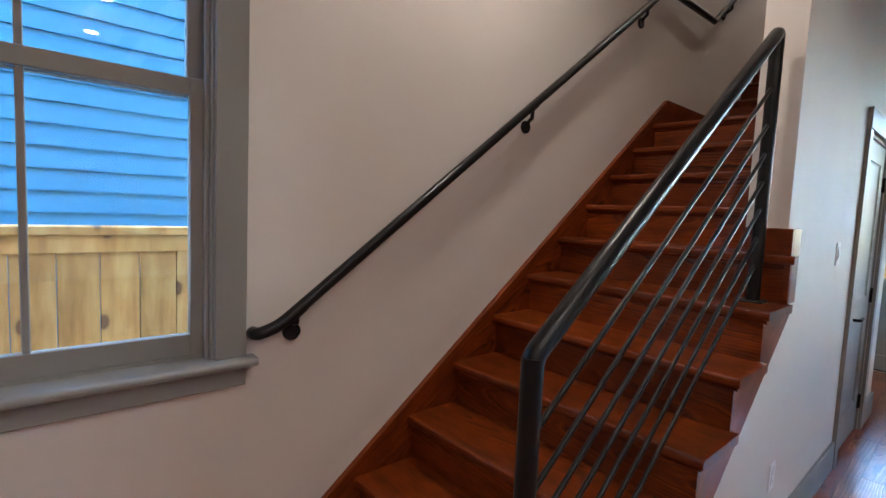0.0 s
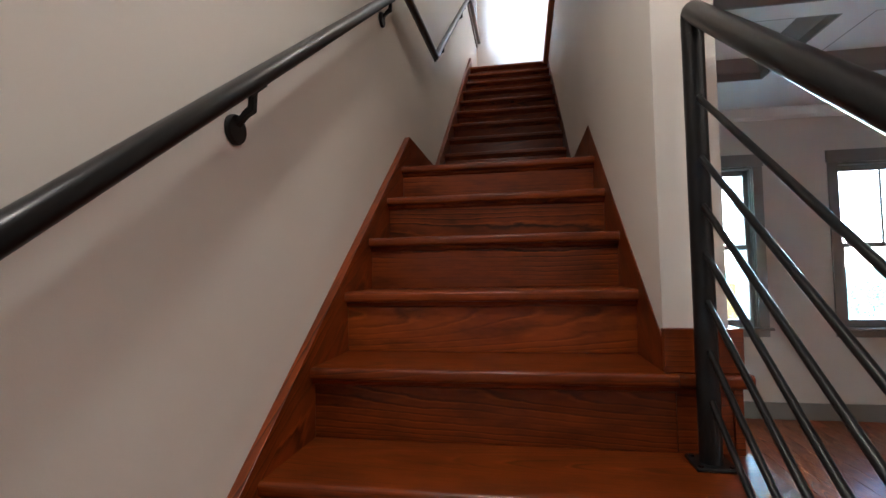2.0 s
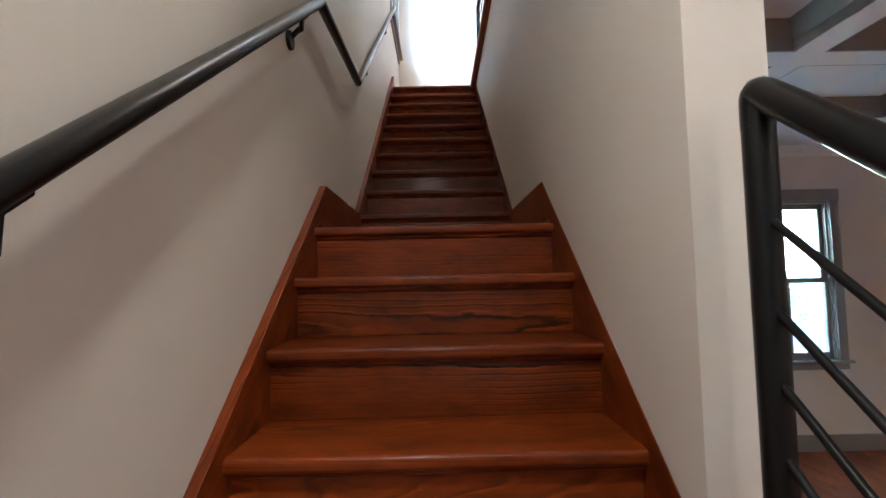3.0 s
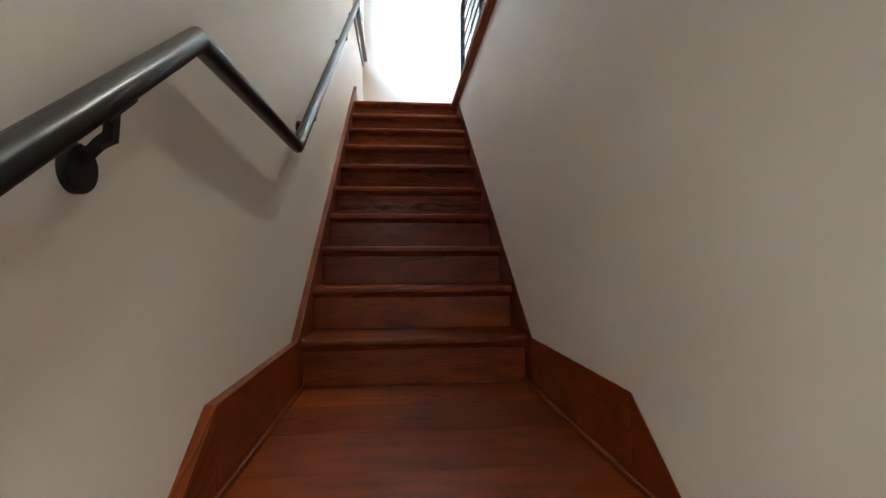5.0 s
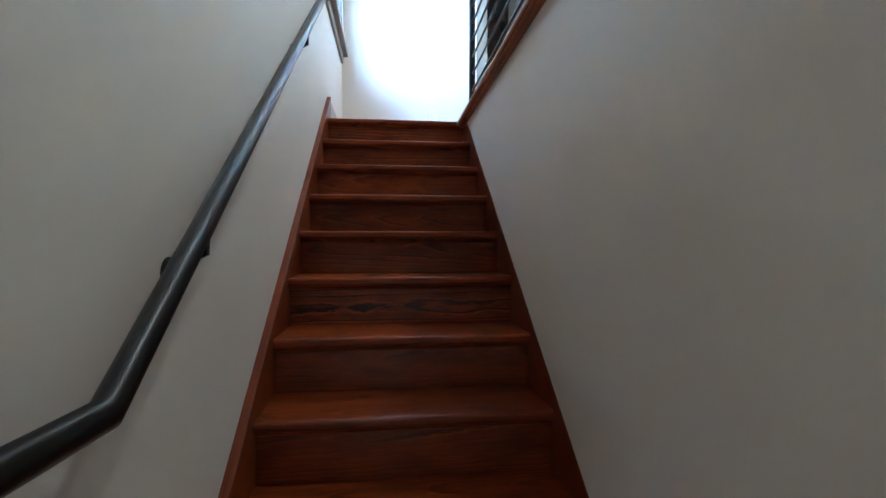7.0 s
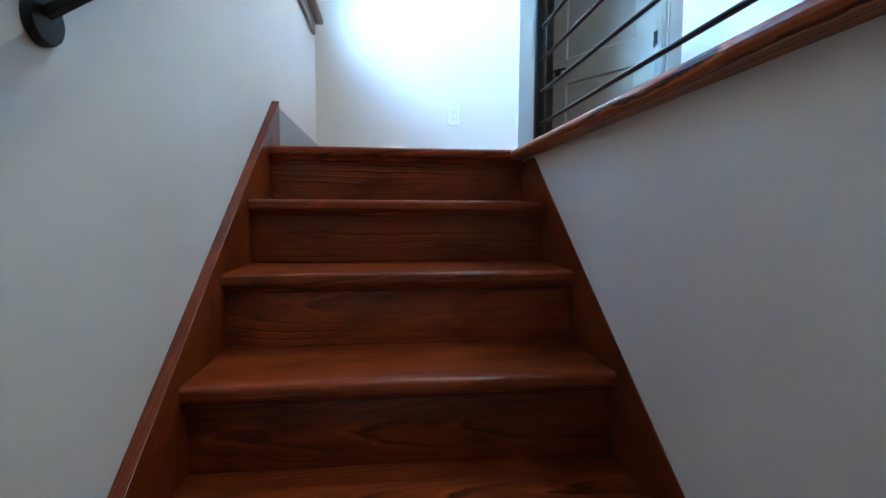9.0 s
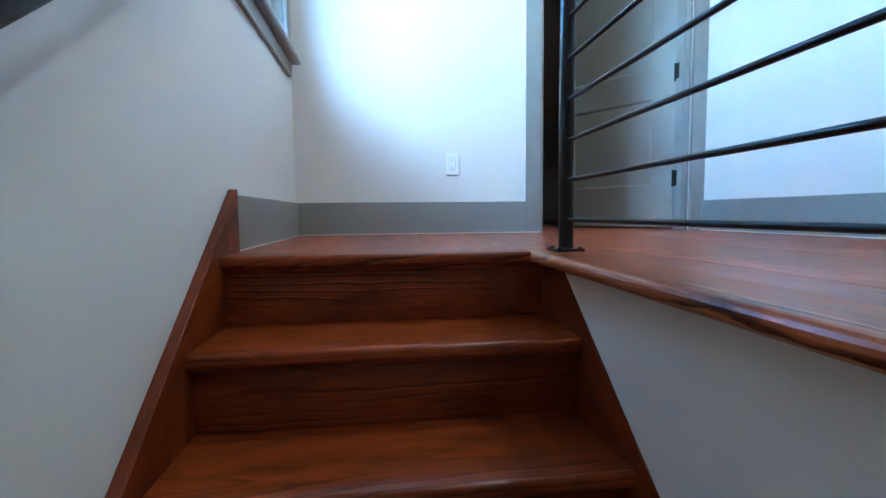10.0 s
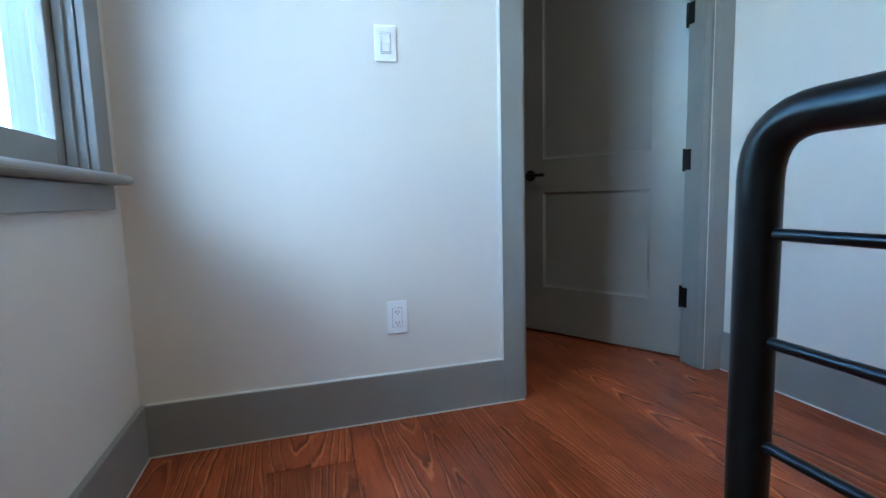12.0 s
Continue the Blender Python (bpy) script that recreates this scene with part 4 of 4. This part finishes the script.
# ---- switches and sockets ----
def plate(name, m, label, kind):
    """A wall plate in the local XZ plane, its face towards local -Y."""
    t = tagged(empty(name, m=m), label, "socket" if kind == "socket" else "switch")
    part("cover", box((-0.036, -0.0065, -0.058), (0.036, -0.0006, 0.058), 0.0025, 2), PLASTIC, t)
    part("seam", box((-0.0176, -0.0069, -0.0346), (0.0176, -0.0062, 0.0346)), SEAM, t)
    part("insert", box((-0.0165, -0.0085, -0.0335), (0.0165, -0.0066, 0.0335), 0.0008), PLASTIC, t)
    if kind == "switch":
        part("rocker_seam", box((-0.0146, -0.0087, -0.0292), (0.0146, -0.0080, 0.0292)), SEAM, t)
        part("rocker", prism([(-0.0086, -0.028), (-0.0125, 0.0), (-0.0090, 0.028), (-0.0086, 0.028)][::-1], "x", -0.0135, 0.0135), PLASTIC, t)
    else:
        for dz in (-0.019, 0.019):
            for dx in (-0.0055, 0.0055):
                part("slot", box((dx - 0.0011, -0.0090, dz - 0.003), (dx + 0.0011, -0.0086, dz + 0.0055)), SLOT, t)
            part("ground_hole", add_disc(bmesh.new(), (0, -0.0086, dz - 0.008), (0, -1, 0), 0.0022, 0.0004, 8), SLOT, t)
    for dz in (-0.0485, 0.0485):
        part("screw", add_disc(bmesh.new(), (0, -0.0066, dz), (0, -1, 0), 0.003, 0.001, 8), PLASTIC, t)
    return t


plate("wall_socket", pose(0.812, Y_BACK, 4.252), "white duplex wall socket above the grey baseboard", "socket")
plate("light_switch", pose(0.806, Y_BACK, 5.175), "white rocker light switch on the landing wall", "switch")
plate("light_switch", pose(X_OUT, -0.022, 1.276, 0, 0, 90), "white light switch beside the closet door", "switch")
plate("wall_socket", pose(X_OUT, -0.836, 0.383, 0, 0, 90), "white wall socket below the stair string", "socket")
plate("light_switch", pose(1.63, Y_FRONT, 1.20), "white light switch beside the front door", "switch")
plate("light_switch", pose(1.63, Y_FRONT, 1.42), "white thermostat plate beside the front door", "switch")


# ---- ceiling fixtures ----
def downlight(x, y, z, lens, label):
    t = tagged(empty("recessed_light", x, y, z), label, "ceiling light", group="recessed ceiling lights")
    ring = bmesh.new()
    rings = []
    for r, h in ((0.095, -0.0005), (0.093, -0.006), (0.075, -0.008), (0.07, -0.004)):
        rings.append([ring.verts.new((r * math.cos(2 * math.pi * k / 28), r * math.sin(2 * math.pi * k / 28), h)) for k in range(28)])
    for r0, r1 in zip(rings, rings[1:]):
        for k in range(28):
            ring.faces.new((r0[k], r1[k], r1[(k + 1) % 28], r0[(k + 1) % 28]))
    bmesh.ops.recalc_face_normals(ring, faces=ring.faces)
    part("rim", ring, PLASTIC, t)
    part("lens", add_disc(bmesh.new(), (0, 0, -0.001), (0, 0, -1), 0.07, 0.002, 28), lens, t)
    return t


first = downlight(*LIGHTS[0], LAMP, "lit round recessed ceiling light with white rim")
for x, y, z in LIGHTS[1:]:
    copy_thing(first, pose(x, y, z))
downlight(*LIGHT_STAIR, LAMP_STAIR, "lit round recessed ceiling light over the stair foot")
first_up = downlight(*LIGHTS_UP[0], LAMP_UP, "lit round recessed ceiling light in the upper hall")
for x, y, z in LIGHTS_UP[1:]:
    copy_thing(first_up, pose(x, y, z))
unlit = downlight(2.0, 1.9, Z_COFFER, LENS_OFF, "unlit round recessed ceiling light with white rim")

# ---- outside ----
structure("ground", box((-400, -400, -0.9), (400, 400, -0.55)), GRASS, "rough grass ground around the house", "ground")
structure("pavement", box((-60, 9.0, -0.5495), (60, 10.6, -0.5)), CONCRETE, "pale concrete pavement along the street", "pavement")
structure("road", box((-200, 11.5, -0.5495), (200, 18.5, -0.53)), ASPHALT, "grey asphalt street", "road")
structure("porch_floor", box((-0.16, Y_FRONT + 0.165, -0.5495), (X_EAST + 0.16, 5.3, -0.03)), CONCRETE, "pale concrete porch floor", "porch")


def porch_column(x, y):
    t = tagged(empty("porch_column", x, y, -0.03), "pale blue-white square porch column", "column", group="porch columns")
    part("shaft", box((-0.09, -0.09, 0.0), (0.09, 0.09, 3.4), 0.006), PORCH, t)
    part("plinth", box((-0.115, -0.115, 0.0005), (0.115, 0.115, 0.16), 0.006), PORCH, t)
    part("capital", box((-0.115, -0.115, 3.24), (0.115, 0.115, 3.3995), 0.006), PORCH, t)
    return t


col = porch_column(3.62, 5.15)
copy_thing(col, pose(6.1, 5.15, -0.03))
copy_thing(col, pose(1.1, 5.15, -0.03))


def fence(name, m, count, height, label):
    """A close-boarded fence along local Y, boards facing local +X, with a cap and a facing rail."""
    t = tagged(empty(name, m=m), label, "fence")
    w = 0.1465
    me = mesh_of("picket", sized(0.018, w - 0.003, height - 0.02, 0.002), PINE)
    for i in range(count):
        part("picket", me, PINE, t, m=pose(0, (i + 0.5) * w, (height - 0.02) / 2))
    n = count * w
    part("cap_rail", box((-0.06, 0, height - 0.0195), (0.05, n, height + 0.018), 0.004), PINE, t)
    part("facing_rail", box((0.0095, 0, height - 0.095), (0.028, n, height - 0.02), 0.003), PINE, t)
    part("back_rail", box((-0.05, 0, 0.3), (-0.0095, n, 0.39), 0.003), PINE, t)
    return t


fence("fence", pose(-0.96, -6.989, -0.55), 70, 1.812, "new pale pine board fence with dark knots")
fence("fence", pose(-0.9, 8.2, -0.55, 0, 0, -90), 50, 1.75, "new pale pine board fence towards the street")


def neighbour():
    t = tagged(empty("house", -2.62, -3, -0.55), "neighbouring house clad in bright blue lap siding", "house")
    part("wall", box((-6.0, -9, 0.0), (-0.021, 2.6, 7.2)), SIDING, t)
    course = mesh_of("siding_board", prism([(0.0, 0.0), (0.024, 0.0), (0.024, 0.014), (0.004, 0.16), (0.0, 0.16)], "y", -9, 2.6), SIDING)
    for i in range(48):
        part("siding_board", course, SIDING, t, m=pose(-0.0205, 0, 0.049 + i * 0.1485))
    part("roof", prism([(-6.6, 7.23), (0.35, 7.23), (0.35, 7.33), (-3.1, 8.6)], "y", -9.4, 3.0), ASPHALT, t)


neighbour()


def hedge(x0, x1, y, z, height, depth, count, seed):
    rng = random.Random(seed)
    verts, faces = [], []
    for i in range(count):
        u = rng.random()
        c = Vector((x0 + (x1 - x0) * u, y + rng.gauss(0, depth * 0.3), z + height * rng.random() ** 0.8 * (0.75 + 0.25 * math.sin(u * 40))))
        a = Vector((rng.gauss(0, 1), rng.gauss(0, 1), rng.gauss(0, 1))).normalized() * rng.uniform(0.05, 0.1)
        b = a.orthogonal().normalized() * a.length * 0.5
        k = len(verts)
        verts += [c - a, c + b, c + a, c - b]
        faces.append((k, k + 1, k + 2, k + 3))
    me = bpy.data.meshes.new("hedge")
    me.from_pydata(verts, [], faces)
    me.materials.append(LEAF)
    tagged(new("hedge", me), "green leafy hedge across the street", "hedge", kind="stuff")


hedge(-30, 40, 20.5, -0.55, 1.6, 1.2, 14000, 3)

# ---- floor boards, last ----
lay(floor_above, 0.0, 0.99, Y_TOP + 0.10, 7.55, Z_UP, 0.1237, [1.35, 2.1, 2.7])
lay(floor_above, 0.99, 2.25, Y_TOP + 0.10, 7.55, Z_UP, 0.126, [1.6, 2.4, 3.0])
lay(floor_hall, 0.99, 2.25, -1.3, Y_TOP + 0.10, Z_UP, 0.126, [1.6, 2.4, 3.0])
lay(floor_below, 0.0, X_EAST, -3.2, Y_FRONT + 0.03, 0.0, 0.131, [1.5, 2.2, 3.0])
lay(floor_below, 0.0, X_EAST, Y_SOUTH, -3.2, 0.0, 0.131, [2.8])
